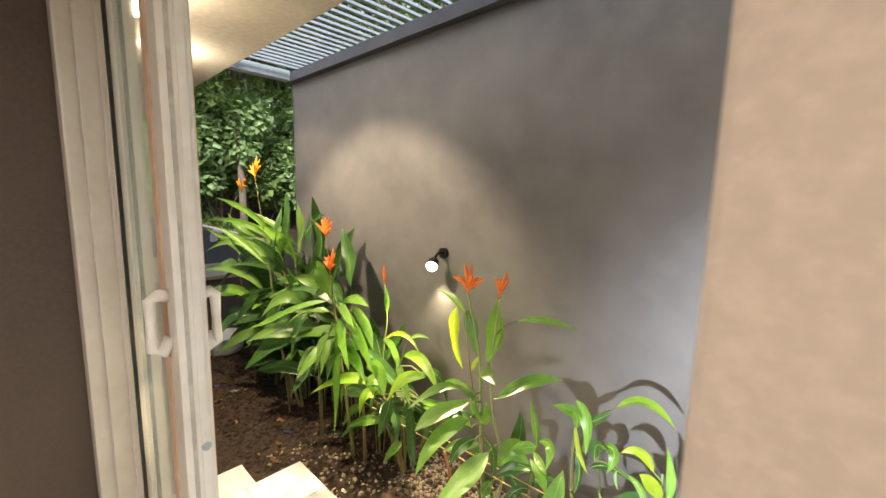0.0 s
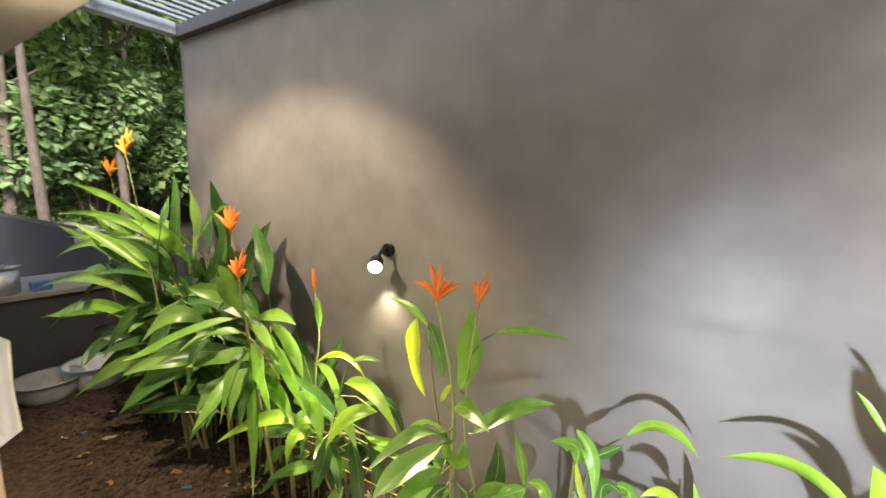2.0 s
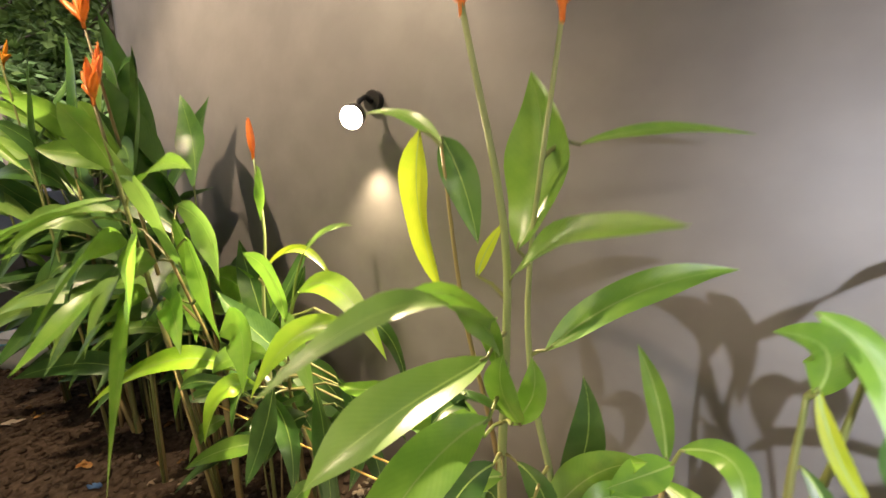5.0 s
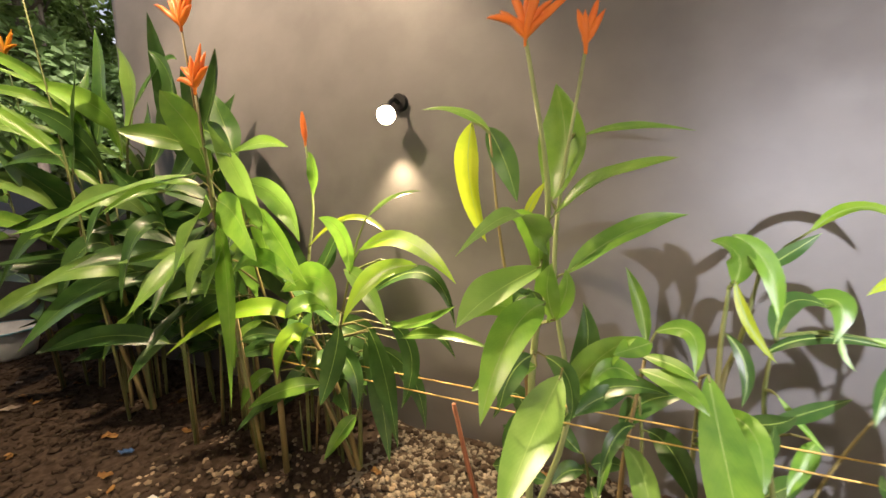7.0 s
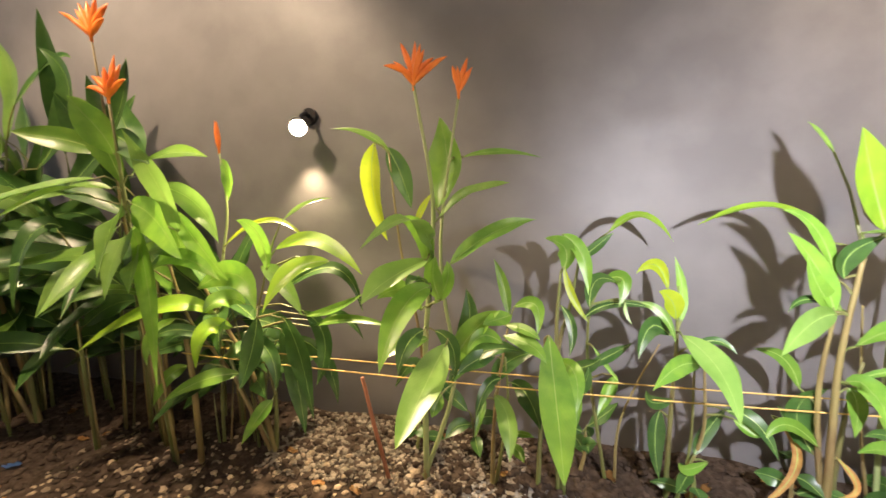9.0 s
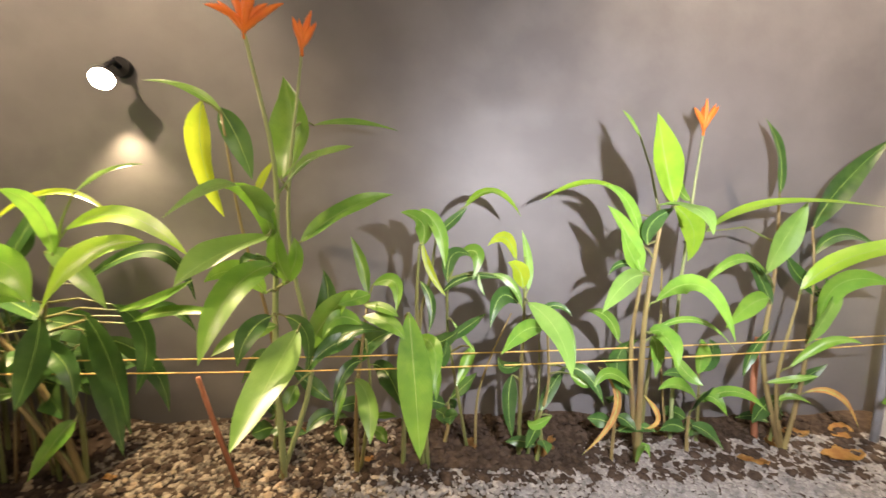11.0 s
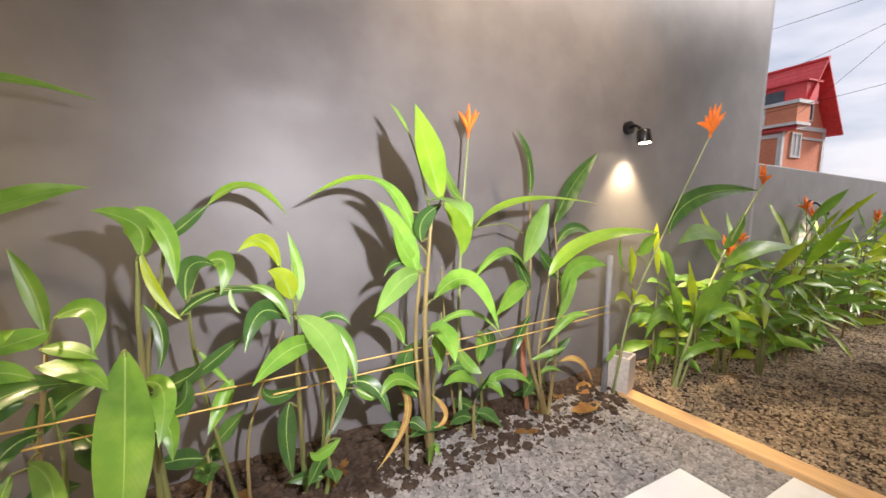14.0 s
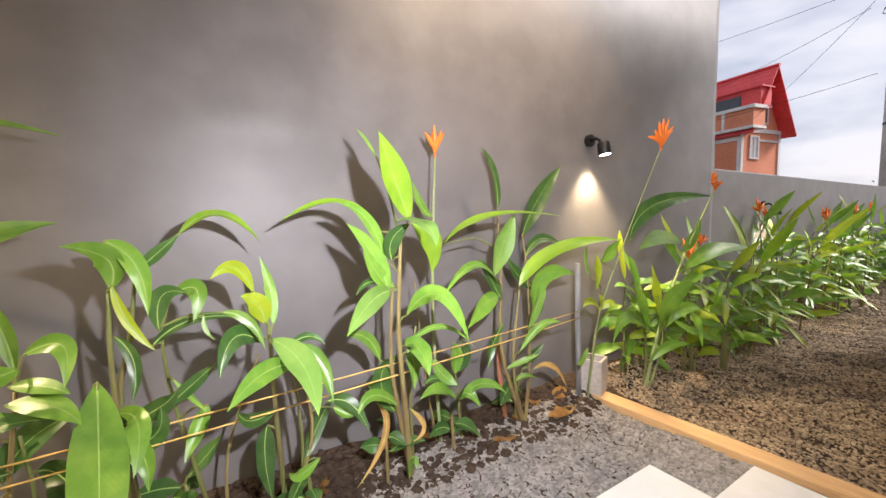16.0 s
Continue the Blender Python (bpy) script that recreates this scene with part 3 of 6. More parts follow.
def shoot(base, top, leaves, bloom="", bend=0.0, girth=0.0055, label="", colour=None):
    """One heliconia shoot. leaves: rows of height share on the stem, tip x, y, z, width, arch, face."""
    SHOOTS[0] += 1
    k = SHOOTS[0]
    rnd = random.Random(k * 7 + 1)
    bx, by = base[:2]
    gz = ground_height(bx, by)
    root = Vector((bx, by, gz))
    if not label:
        label = "green heliconia shoot with long pointed leaves growing in gravel" if not bloom else "green heliconia shoot with an orange flower, growing in gravel"
    plant = empty("heliconia", root, label, "heliconia plant", "heliconias along the garden wall")
    tp = Vector(top) - root
    ctrl = tp * 0.5 + Vector((bend, 0, 0.04 * tp.length))

    def on(s):
        return ctrl * 2 * s * (1 - s) + tp * s * s

    cut = 1.0 if bloom else max([lf[0] for lf in leaves] + [0.5])
    pts = [on(cut * i / 8) - (Vector((0, 0, 0.04)) if i == 0 else Vector()) for i in range(9)]
    taper = 0.45 if bloom else 0.7
    part("stem", tube(pts, [girth * (1.35 - (1.35 - taper) * i / 8) for i in range(9)], 7), M_STEM if rnd.random() < 0.6 else M_STEM_Y, plant, "", True)
    for _ in range(2 if len(leaves) > 3 and tp.length > 0.45 else 0):
        off = Vector((rnd.uniform(-0.035, 0.035), rnd.uniform(-0.02, 0.02), 0))
        h = rnd.uniform(0.3, 0.55)
        part("stem", tube([off * 0.7 + Vector((0, 0, -0.03)), off + on(h * 0.4), off * 1.3 + on(h)], [girth * 0.9, girth * 0.7, girth * 0.25], 6), M_STEM_Y if rnd.random() < 0.6 else M_STEM, plant, "", True)
    if colour is None:
        colour = M_LEAF
    for i, lf in enumerate(leaves):
        s, x, y, z, w, arch, face = lf[:7]
        m = lf[7] if len(lf) > 7 else colour
        b, t = on(s), Vector((x, y, z)) - root
        d = t - b
        pet = b + d * 0.10 + Vector((0, 0, 0.10 * d.length * max(0.2, arch + 0.3)))
        blade = part("leaf", leaf_mesh(pet, t, w, arch, face, k * 100 + i), (m, M_RIB), plant)
        part("petiole", tube([b, b * 0.4 + pet * 0.6 + Vector((0, 0, 0.01)), pet + (t - pet) * 0.03], [0.0035, 0.0026, 0.0022], 6), M_STEM, blade)
    if bloom:
        kind, size, m = {"open": (False, 0.12, M_BRACT), "fan": (False, 0.115, M_BRACT), "half": (False, 0.105, M_BRACT), "bud": (True, 0.10, M_BRACT), "small": (False, 0.09, M_BRACT), "amber": (False, 0.15, M_BRACT_Y)}[bloom]
        flower(plant, tp, size, k, kind, m, 0.42 if bloom == "fan" else 1.05)
    return plant


def wild_shoot(x, y, h, seed, count=7, reach=0.30, width=0.055, bloom="", bias=(0.0, -0.25), colours=(None,), low=0.3):
    """A heliconia shoot with leaves spread at random round the stem."""
    rnd = random.Random(seed)
    top = (x + rnd.uniform(-0.12, 0.12) * h, y + rnd.uniform(-0.10, 0.05) * h, h)
    rows = []
    turn = rnd.uniform(0, 6.28)
    for i in range(count):
        s = low + (0.93 - low) * (i + rnd.random() * 0.6) / count
        a = turn + i * 2.6 + rnd.uniform(-0.4, 0.4)
        r = reach * rnd.uniform(0.65, 1.15)
        px, py, pz = x + (top[0] - x) * s, y + (top[1] - y) * s, h * s
        rise = rnd.uniform(-0.55, 0.55) if i < count - 1 else 1.2
        tx, ty = px + r * (math.cos(a) + bias[0]), py + r * (0.75 * math.sin(a) + bias[1])
        tz = max(0.06, pz + r * rise)
        ty = min(ty, 1.72)
        row = (s, tx, ty, tz, width * rnd.uniform(0.7, 1.25), rnd.uniform(0.14, 0.46) if i < count - 1 else 0.05, rnd.uniform(10, 70))
        c = rnd.choice(colours)
        rows.append(row + ((c,) if c else ()))
    return shoot((x, y), top, rows, bloom, rnd.uniform(-0.05, 0.05), rnd.uniform(0.0045, 0.0065))

CLUMP_STEMS = {}


def clump(at, label):
    """The root of a heliconia clump; stalks and blades are added to it in world places."""
    root = Vector((at[0], at[1], ground_height(*at)))
    plant = empty("heliconia", root, label, "heliconia plant", "heliconias along the garden wall")
    CLUMP_STEMS[plant.name] = []
    return plant


def spline(points, count):
    """A smooth run through the points."""
    p = [points[0] * 2 - points[1]] + points + [points[-1] * 2 - points[-2]]
    run = []
    for k in range(count + 1):
        u = k / count * (len(points) - 1)
        i = min(int(u), len(points) - 2)
        t = u - i
        a, b, c, d = p[i:i + 4]
        run.append(0.5 * (2 * b + (c - a) * t + (2 * a - 5 * b + 4 * c - d) * t * t + (3 * b - a - 3 * c + d) * t ** 3))
    return run


def stalk(plant, girth, *points, bloom=""):
    root = plant.matrix_world.translation
    k = len(CLUMP_STEMS[plant.name])
    rnd = random.Random(int(abs(root.x) * 1000) + k)
    foot = Vector((rnd.uniform(-0.03, 0.03), rnd.uniform(-0.015, 0.015), -0.04)) if k else Vector((0, 0, -0.04))
    run = spline([foot] + [Vector(p) - root for p in points], 16)
    tip = 0.55 if bloom else 0.6
    part("stem", tube(run, [girth * (1.45 - (1.45 - tip) * (i / 16) ** 0.8) for i in range(17)], 8), M_STALK if bloom else (M_STEM if rnd.random() < 0.55 else M_STEM_Y), plant, "", True)
    CLUMP_STEMS[plant.name] += run[2:]
    if bloom:
        size, closed = {"open": (0.13, False), "fan": (0.115, False), "half": (0.105, False), "small": (0.10, False), "bud": (0.10, True)}[bloom]
        flower(plant, run[-1], size, int(abs(root.x) * 900), closed, M_BRACT, 0.42 if bloom == "fan" else 1.05)


def blade(plant, base, mid, tip, width, face, material, side=0.0):
    """One leaf from base over mid to tip, on a petiole from the nearest stem."""
    root = plant.matrix_world.translation
    b, m, t = (Vector(v) - root for v in (base, mid, tip))
    bm = leaf_mesh(b, t, width, 0, face, int(abs(tip[0]) * 7919 + tip[2] * 3571), m, side)
    leaf = part("leaf", bm, (material, M_RIB), plant)
    stem = min(CLUMP_STEMS[plant.name], key=lambda q: (q - b).length + (0.4 * (q.z - b.z) if q.z > b.z else 0) + abs(b.z - q.z - 0.06) * 0.3)
    lift = Vector((0, 0, 0.25 * (b - stem).length))
    part("petiole", tube([stem, (stem + b) / 2 + lift * 0.4, b, b + (m - b) * 0.08], [0.0042, 0.003, 0.0024, 0.0018], 6), M_STEM, leaf)
    return leaf


# clumps in the gravel before the wall
# each clump: its stalks from the root up, then its leaves
plant = clump((-0.686, 1.475), "tall heliconia with two orange flowers and broad leaves in gravel")
stalk(plant, 0.0075, (-0.67, 1.4, 0.467), (-0.637, 1.34, 0.735), (-0.622, 1.3, 0.952), (-0.662, 1.262, 1.224), bloom="open")
stalk(plant, 0.006, (-0.59, 1.46, 0.346), (-0.616, 1.4, 0.676), (-0.612, 1.37, 0.885), (-0.56, 1.335, 1.216), bloom="half")
stalk(plant, 0.005, (-0.692, 1.44, 0.447), (-0.751, 1.41, 0.781), (-0.78, 1.39, 1.076))
blade(plant, (-0.624, 1.35, 0.913), (-0.611, 1.38, 1.042), (-0.633, 1.42, 1.179), 0.110, 0, M_LEAF, -0.25)
blade(plant, (-0.617, 1.31, 0.877), (-0.525, 1.21, 0.951), (-0.404, 1.11, 0.974), 0.051, 45, M_LEAF)
blade(plant, (-0.669, 1.31, 0.876), (-0.654, 1.31, 0.914), (-0.625, 1.31, 0.957), 0.020, 10, M_LEAF_Y)
blade(plant, (-0.615, 1.28, 0.762), (-0.617, 1.12, 0.896), (-0.677, 0.96, 0.84), 0.051, 45, M_LEAF_P)
blade(plant, (-0.622, 1.25, 0.784), (-0.665, 1.1, 0.772), (-0.704, 1.02, 0.715), 0.075, 30, M_LEAF_P)
blade(plant, (-0.605, 1.22, 0.718), (-0.632, 1.08, 0.7), (-0.644, 0.97, 0.591), 0.071, 10, M_LEAF)
blade(plant, (-0.591, 1.347, 0.523), (-0.623, 1.2, 0.446), (-0.641, 1.05, 0.375), 0.097, 10, M_LEAF_P)
blade(plant, (-0.591, 1.39, 0.75), (-0.479, 1.45, 0.845), (-0.35, 1.5, 0.881), 0.060, 45, M_LEAF)
blade(plant, (-0.603, 1.32, 0.657), (-0.612, 1.27, 0.728), (-0.599, 1.25, 0.793), 0.055, 5, M_LEAF)
blade(plant, (-0.603, 1.5, 0.39), (-0.556, 1.52, 0.518), (-0.571, 1.55, 0.645), 0.071, 0, M_LEAF_D)
blade(plant, (-0.595, 1.42, 0.421), (-0.526, 1.4, 0.546), (-0.441, 1.38, 0.622), 0.072, 20, M_LEAF)
blade(plant, (-0.65, 1.36, 0.528), (-0.716, 1.3, 0.524), (-0.775, 1.26, 0.483), 0.054, 40, M_LEAF)
blade(plant, (-0.606, 1.45, 0.348), (-0.504, 1.42, 0.481), (-0.37, 1.4, 0.497), 0.069, 40, M_LEAF_D)
blade(plant, (-0.623, 1.42, 0.328), (-0.635, 1.4, 0.3), (-0.643, 1.38, 0.267), 0.046, 10, M_LEAF)
blade(plant, (-0.825, 1.39, 1.106), (-0.835, 1.38, 0.971), (-0.79, 1.4, 0.811), 0.067, 0, M_LEAF_Y)
blade(plant, (-0.792, 1.41, 1.094), (-0.747, 1.4, 1.017), (-0.71, 1.39, 0.911), 0.063, 0, M_LEAF_D, 0.4)
blade(plant, (-0.777, 1.39, 1.076), (-0.863, 1.4, 1.138), (-0.978, 1.41, 1.154), 0.028, 50, M_LEAF)
blade(plant, (-0.577, 1.5, 1.071), (-0.471, 1.54, 1.092), (-0.339, 1.58, 1.074), 0.032, 45, M_LEAF)
blade(plant, (-0.694, 1.45, 0.294), (-0.722, 1.45, 0.402), (-0.778, 1.42, 0.331), 0.053, 30, M_LEAF_D)
blade(plant, (-0.641, 1.32, 0.725), (-0.63, 1.22, 0.855), (-0.66, 1.12, 0.89), 0.051, 15, M_LEAF)
blade(plant, (-0.632, 1.32, 0.667), (-0.639, 1.22, 0.737), (-0.651, 1.16, 0.726), 0.049, 15, M_LEAF_D)
blade(plant, (-0.622, 1.33, 0.646), (-0.583, 1.31, 0.713), (-0.581, 1.3, 0.774), 0.042, 5, M_LEAF)
blade(plant, (-0.654, 1.3, 0.631), (-0.684, 1.22, 0.704), (-0.727, 1.16, 0.691), 0.055, 25, M_LEAF)
blade(plant, (-0.657, 1.34, 0.56), (-0.682, 1.26, 0.543), (-0.695, 1.22, 0.475), 0.055, 10, M_LEAF_D)
blade(plant, (-0.635, 1.38, 0.547), (-0.577, 1.36, 0.507), (-0.567, 1.34, 0.419), 0.048, 5, M_LEAF_D)
blade(plant, (-0.669, 1.4, 0.409), (-0.702, 1.34, 0.356), (-0.704, 1.32, 0.287), 0.040, 10, M_LEAF_D)
plant = clump((-0.462, 1.48), "leafy heliconia shoot with short bright leaves in gravel")
stalk(plant, 0.006, (-0.456, 1.46, 0.273), (-0.422, 1.44, 0.554))
stalk(plant, 0.005, (-0.418, 1.47, 0.267), (-0.428, 1.46, 0.453))
blade(plant, (-0.421, 1.44, 0.593), (-0.438, 1.45, 0.681), (-0.471, 1.46, 0.761), 0.034, 5, M_LEAF)
blade(plant, (-0.412, 1.43, 0.599), (-0.447, 1.38, 0.599), (-0.485, 1.34, 0.591), 0.051, 35, M_LEAF)
blade(plant, (-0.404, 1.43, 0.624), (-0.341, 1.4, 0.64), (-0.335, 1.36, 0.563), 0.041, 25, M_LEAF)
blade(plant, (-0.428, 1.43, 0.566), (-0.368, 1.38, 0.572), (-0.326, 1.36, 0.552), 0.032, 40, M_LEAF)
blade(plant, (-0.432, 1.42, 0.535), (-0.354, 1.36, 0.536), (-0.309, 1.33, 0.499), 0.045, 35, M_LEAF)
blade(plant, (-0.456, 1.42, 0.344), (-0.412, 1.36, 0.301), (-0.398, 1.3, 0.217), 0.062, 0, M_LEAF_P)
blade(plant, (-0.484, 1.43, 0.325), (-0.495, 1.4, 0.285), (-0.506, 1.37, 0.227), 0.024, 0, M_LEAF)
blade(plant, (-0.458, 1.44, 0.46), (-0.512, 1.4, 0.459), (-0.561, 1.36, 0.423), 0.054, 25, M_LEAF_D)
blade(plant, (-0.462, 1.46, 0.364), (-0.416, 1.46, 0.444), (-0.327, 1.45, 0.483), 0.060, 20, M_LEAF_D)
blade(plant, (-0.408, 1.46, 0.372), (-0.356, 1.4, 0.36), (-0.315, 1.36, 0.283), 0.062, 10, M_LEAF_D)
blade(plant, (-0.435, 1.42, 0.51), (-0.491, 1.38, 0.545), (-0.53, 1.35, 0.495), 0.045, 30, M_LEAF)
blade(plant, (-0.4, 1.42, 0.226), (-0.365, 1.4, 0.243), (-0.332, 1.38, 0.249), 0.020, 30, M_LEAF)
blade(plant, (-0.404, 1.42, 0.186), (-0.378, 1.4, 0.184), (-0.36, 1.38, 0.165), 0.034, 20, M_LEAF)
blade(plant, (-0.436, 1.42, 0.399), (-0.474, 1.36, 0.393), (-0.499, 1.33, 0.311), 0.036, 10, M_LEAF_D)
plant = clump((-0.315, 1.49), "heliconia shoot with one long hanging green leaf in gravel")
stalk(plant, 0.006, (-0.313, 1.48, 0.261), (-0.311, 1.46, 0.523))
blade(plant, (-0.3, 1.44, 0.541), (-0.279, 1.26, 0.41), (-0.267, 1.11, 0.308), 0.091, 4, M_LEAF, 0.25)
blade(plant, (-0.313, 1.46, 0.381), (-0.214, 1.42, 0.398), (-0.192, 1.4, 0.475), 0.050, 25, M_LEAF_D)
blade(plant, (-0.313, 1.46, 0.363), (-0.239, 1.4, 0.39), (-0.22, 1.36, 0.308), 0.054, 10, M_LEAF)
plant = clump((-0.25, 1.49), "heliconia shoot with curled lime leaves against the grey wall")
stalk(plant, 0.006, (-0.277, 1.47, 0.515), (-0.273, 1.46, 0.728))
stalk(plant, 0.006, (-0.27, 1.48, 0.445), (-0.242, 1.47, 0.624), (-0.224, 1.46, 0.762))
blade(plant, (-0.267, 1.45, 0.736), (-0.267, 1.42, 0.808), (-0.325, 1.37, 0.836), 0.052, 25, M_LEAF)
blade(plant, (-0.274, 1.46, 0.841), (-0.219, 1.43, 0.788), (-0.201, 1.4, 0.677), 0.043, 25, M_LEAF)
blade(plant, (-0.266, 1.45, 0.748), (-0.239, 1.43, 0.663), (-0.193, 1.42, 0.594), 0.022, 10, M_LEAF_Y)
# one arching leaf as two blades: lit arch coloured bright, shaded foot dark
blade(plant, (-0.138, 1.5, 0.85), (-0.047, 1.52, 0.9), (0.047, 1.55, 0.819), 0.035, 52, M_LEAF_B)
blade(plant, (-0.218, 1.46, 0.774), (-0.18, 1.45, 0.81), (-0.137, 1.45, 0.85), 0.029, 20, M_LEAF_D)
blade(plant, (-0.269, 1.47, 0.627), (-0.236, 1.44, 0.568), (-0.243, 1.42, 0.488), 0.028, 10, M_LEAF_D)
blade(plant, (-0.274, 1.46, 0.454), (-0.229, 1.36, 0.461), (-0.233, 1.28, 0.389), 0.047, 15, M_LEAF)
blade(plant, (-0.27, 1.47, 0.423), (-0.195, 1.42, 0.464), (-0.161, 1.4, 0.503), 0.041, 20, M_LEAF_D)
plant = clump((-0.09, 1.58), "slim heliconia shoot with folded leaves against the grey wall")
stalk(plant, 0.0045, (-0.169, 1.54, 0.395), (-0.185, 1.5, 0.554), (-0.183, 1.46, 0.638))
stalk(plant, 0.004, (-0.067, 1.58, 0.19), (-0.029, 1.56, 0.353), (0.027, 1.54, 0.508))
# one folded leaf as two blades: shaded half coloured dark, lit half lighter
blade(plant, (-0.188, 1.46, 0.629), (-0.178, 1.44, 0.711), (-0.126, 1.42, 0.715), 0.043, 0, M_LEAF_D)
blade(plant, (-0.156, 1.45, 0.713), (-0.11, 1.42, 0.722), (-0.121, 1.4, 0.65), 0.043, 10, M_LEAF)
blade(plant, (-0.204, 1.46, 0.595), (-0.129, 1.44, 0.649), (-0.03, 1.42, 0.646), 0.025, 25, M_LEAF_D)
blade(plant, (-0.061, 1.43, 0.66), (-0.007, 1.41, 0.634), (0.026, 1.4, 0.56), 0.025, 20, M_LEAF)
blade(plant, (-0.099, 1.43, 0.657), (-0.098, 1.42, 0.629), (-0.082, 1.41, 0.601), 0.011, 10, M_LEAF_P)
blade(plant, (-0.188, 1.46, 0.444), (-0.13, 1.44, 0.495), (-0.077, 1.42, 0.545), 0.033, 15, M_LEAF_D)
blade(plant, (-0.103, 1.47, 0.425), (-0.126, 1.45, 0.38), (-0.157, 1.42, 0.318), 0.038, 5, M_LEAF)
blade(plant, (-0.17, 1.48, 0.503), (-0.137, 1.45, 0.463), (-0.105, 1.42, 0.429), 0.014, 30, M_LEAF)
plant = clump((0.085, 1.57), "heliconia shoot with lime top leaves and a drooping leaf")
stalk(plant, 0.006, (0.059, 1.5, 0.308), (0.047, 1.46, 0.528), (0.038, 1.45, 0.707))
stalk(plant, 0.006, (0.155, 1.53, 0.216), (0.13, 1.48, 0.477))
stalk(plant, 0.005, (0.132, 1.54, 0.183), (0.104, 1.48, 0.481))
blade(plant, (0.012, 1.45, 0.697), (-0.028, 1.42, 0.767), (-0.084, 1.4, 0.745), 0.035, 15, M_LEAF_Y)
blade(plant, (0.034, 1.44, 0.616), (0.017, 1.42, 0.671), (-0.022, 1.41, 0.698), 0.054, 10, M_LEAF_Y)
blade(plant, (0.057, 1.47, 0.602), (0.058, 1.48, 0.687), (0.035, 1.49, 0.784), 0.029, 5, M_LEAF)
blade(plant, (0.023, 1.44, 0.569), (-0.04, 1.38, 0.607), (-0.078, 1.34, 0.53), 0.051, 20, M_LEAF_D)
blade(plant, (0.088, 1.4, 0.506), (0.007, 1.3, 0.536), (-0.073, 1.22, 0.503), 0.050, 20, M_LEAF)
blade(plant, (0.04, 1.4, 0.583), (0.093, 1.3, 0.537), (0.096, 1.19, 0.457), 0.065, 20, M_LEAF_P)
blade(plant, (0.108, 1.46, 0.536), (0.161, 1.42, 0.493), (0.183, 1.38, 0.388), 0.046, 15, M_LEAF)
blade(plant, (0.193, 1.48, 0.349), (0.25, 1.44, 0.343), (0.288, 1.4, 0.267), 0.043, 20, M_LEAF_D)
blade(plant, (0.036, 1.52, 0.308), (0.025, 1.5, 0.221), (0.035, 1.48, 0.111), 0.052, 0, M_LEAF_D)
blade(plant, (0.057, 1.48, 0.365), (-0.011, 1.42, 0.378), (-0.044, 1.38, 0.431), 0.036, 20, M_LEAF_D)
blade(plant, (0.204, 1.46, 0.338), (0.233, 1.44, 0.319), (0.259, 1.43, 0.31), 0.027, 30, M_LEAF)
blade(plant, (0.087, 1.46, 0.537), (0.141, 1.44, 0.564), (0.18, 1.42, 0.536), 0.023, 30, M_LEAF_D)
blade(plant, (0.176, 1.52, 0.162), (0.111, 1.48, 0.154), (0.077, 1.46, 0.185), 0.032, 20, M_LEAF)
plant = clump((0.48, 1.515), "heliconia with one upright bright green leaf growing in gravel")
stalk(plant, 0.0085, (0.427, 1.45, 0.324), (0.391, 1.4, 0.556), (0.385, 1.36, 0.819))
stalk(plant, 0.007, (0.394, 1.46, 0.4), (0.383, 1.42, 0.686))
stalk(plant, 0.006, (0.462, 1.47, 0.346), (0.48, 1.46, 0.53))
blade(plant, (0.4, 1.33, 0.875), (0.338, 1.28, 0.983), (0.278, 1.245, 1.087), 0.073, 0, M_LEAF_B)
blade(plant, (0.434, 1.38, 0.866), (0.528, 1.42, 0.795), (0.537, 1.45, 0.7), 0.076, 5, M_LEAF_B)
blade(plant, (0.356, 1.33, 0.871), (0.383, 1.22, 0.868), (0.376, 1.15, 0.809), 0.047, 30, M_LEAF_P)
blade(plant, (0.336, 1.4, 0.843), (0.241, 1.45, 0.931), (0.089, 1.5, 0.873), 0.040, 66, M_LEAF_B)
blade(plant, (0.35, 1.38, 0.757), (0.289, 1.36, 0.876), (0.205, 1.34, 0.919), 0.035, 15, M_LEAF)
blade(plant, (0.349, 1.37, 0.68), (0.305, 1.36, 0.783), (0.231, 1.36, 0.867), 0.049, 5, M_LEAF)
blade(plant, (0.367, 1.38, 0.759), (0.359, 1.35, 0.82), (0.4, 1.33, 0.863), 0.051, 5, M_LEAF_D)
blade(plant, (0.355, 1.37, 0.673), (0.269, 1.3, 0.665), (0.181, 1.24, 0.603), 0.056, 20, M_LEAF_P)
blade(plant, (0.366, 1.4, 0.687), (0.296, 1.38, 0.704), (0.25, 1.36, 0.674), 0.020, 30, M_LEAF_D)
blade(plant, (0.42, 1.4, 0.589), (0.464, 1.28, 0.665), (0.506, 1.2, 0.539), 0.059, 25, M_LEAF)
blade(plant, (0.358, 1.45, 1.057), (0.332, 1.46, 1.106), (0.306, 1.47, 1.138), 0.014, 20, M_LEAF)
blade(plant, (0.41, 1.4, 0.496), (0.424, 1.33, 0.505), (0.424, 1.28, 0.435), 0.061, 15, M_LEAF)
blade(plant, (0.428, 1.42, 0.474), (0.44, 1.4, 0.44), (0.428, 1.38, 0.364), 0.046, 0, M_LEAF)
blade(plant, (0.371, 1.5, 0.429), (0.33, 1.5, 0.508), (0.255, 1.5, 0.53), 0.038, 15, M_LEAF)
blade(plant, (0.416, 1.49, 0.248), (0.369, 1.48, 0.369), (0.414, 1.46, 0.452), 0.076, 5, M_LEAF_D)
blade(plant, (0.423, 1.42, 0.482), (0.515, 1.36, 0.547), (0.614, 1.32, 0.469), 0.022, 45, M_LEAF)
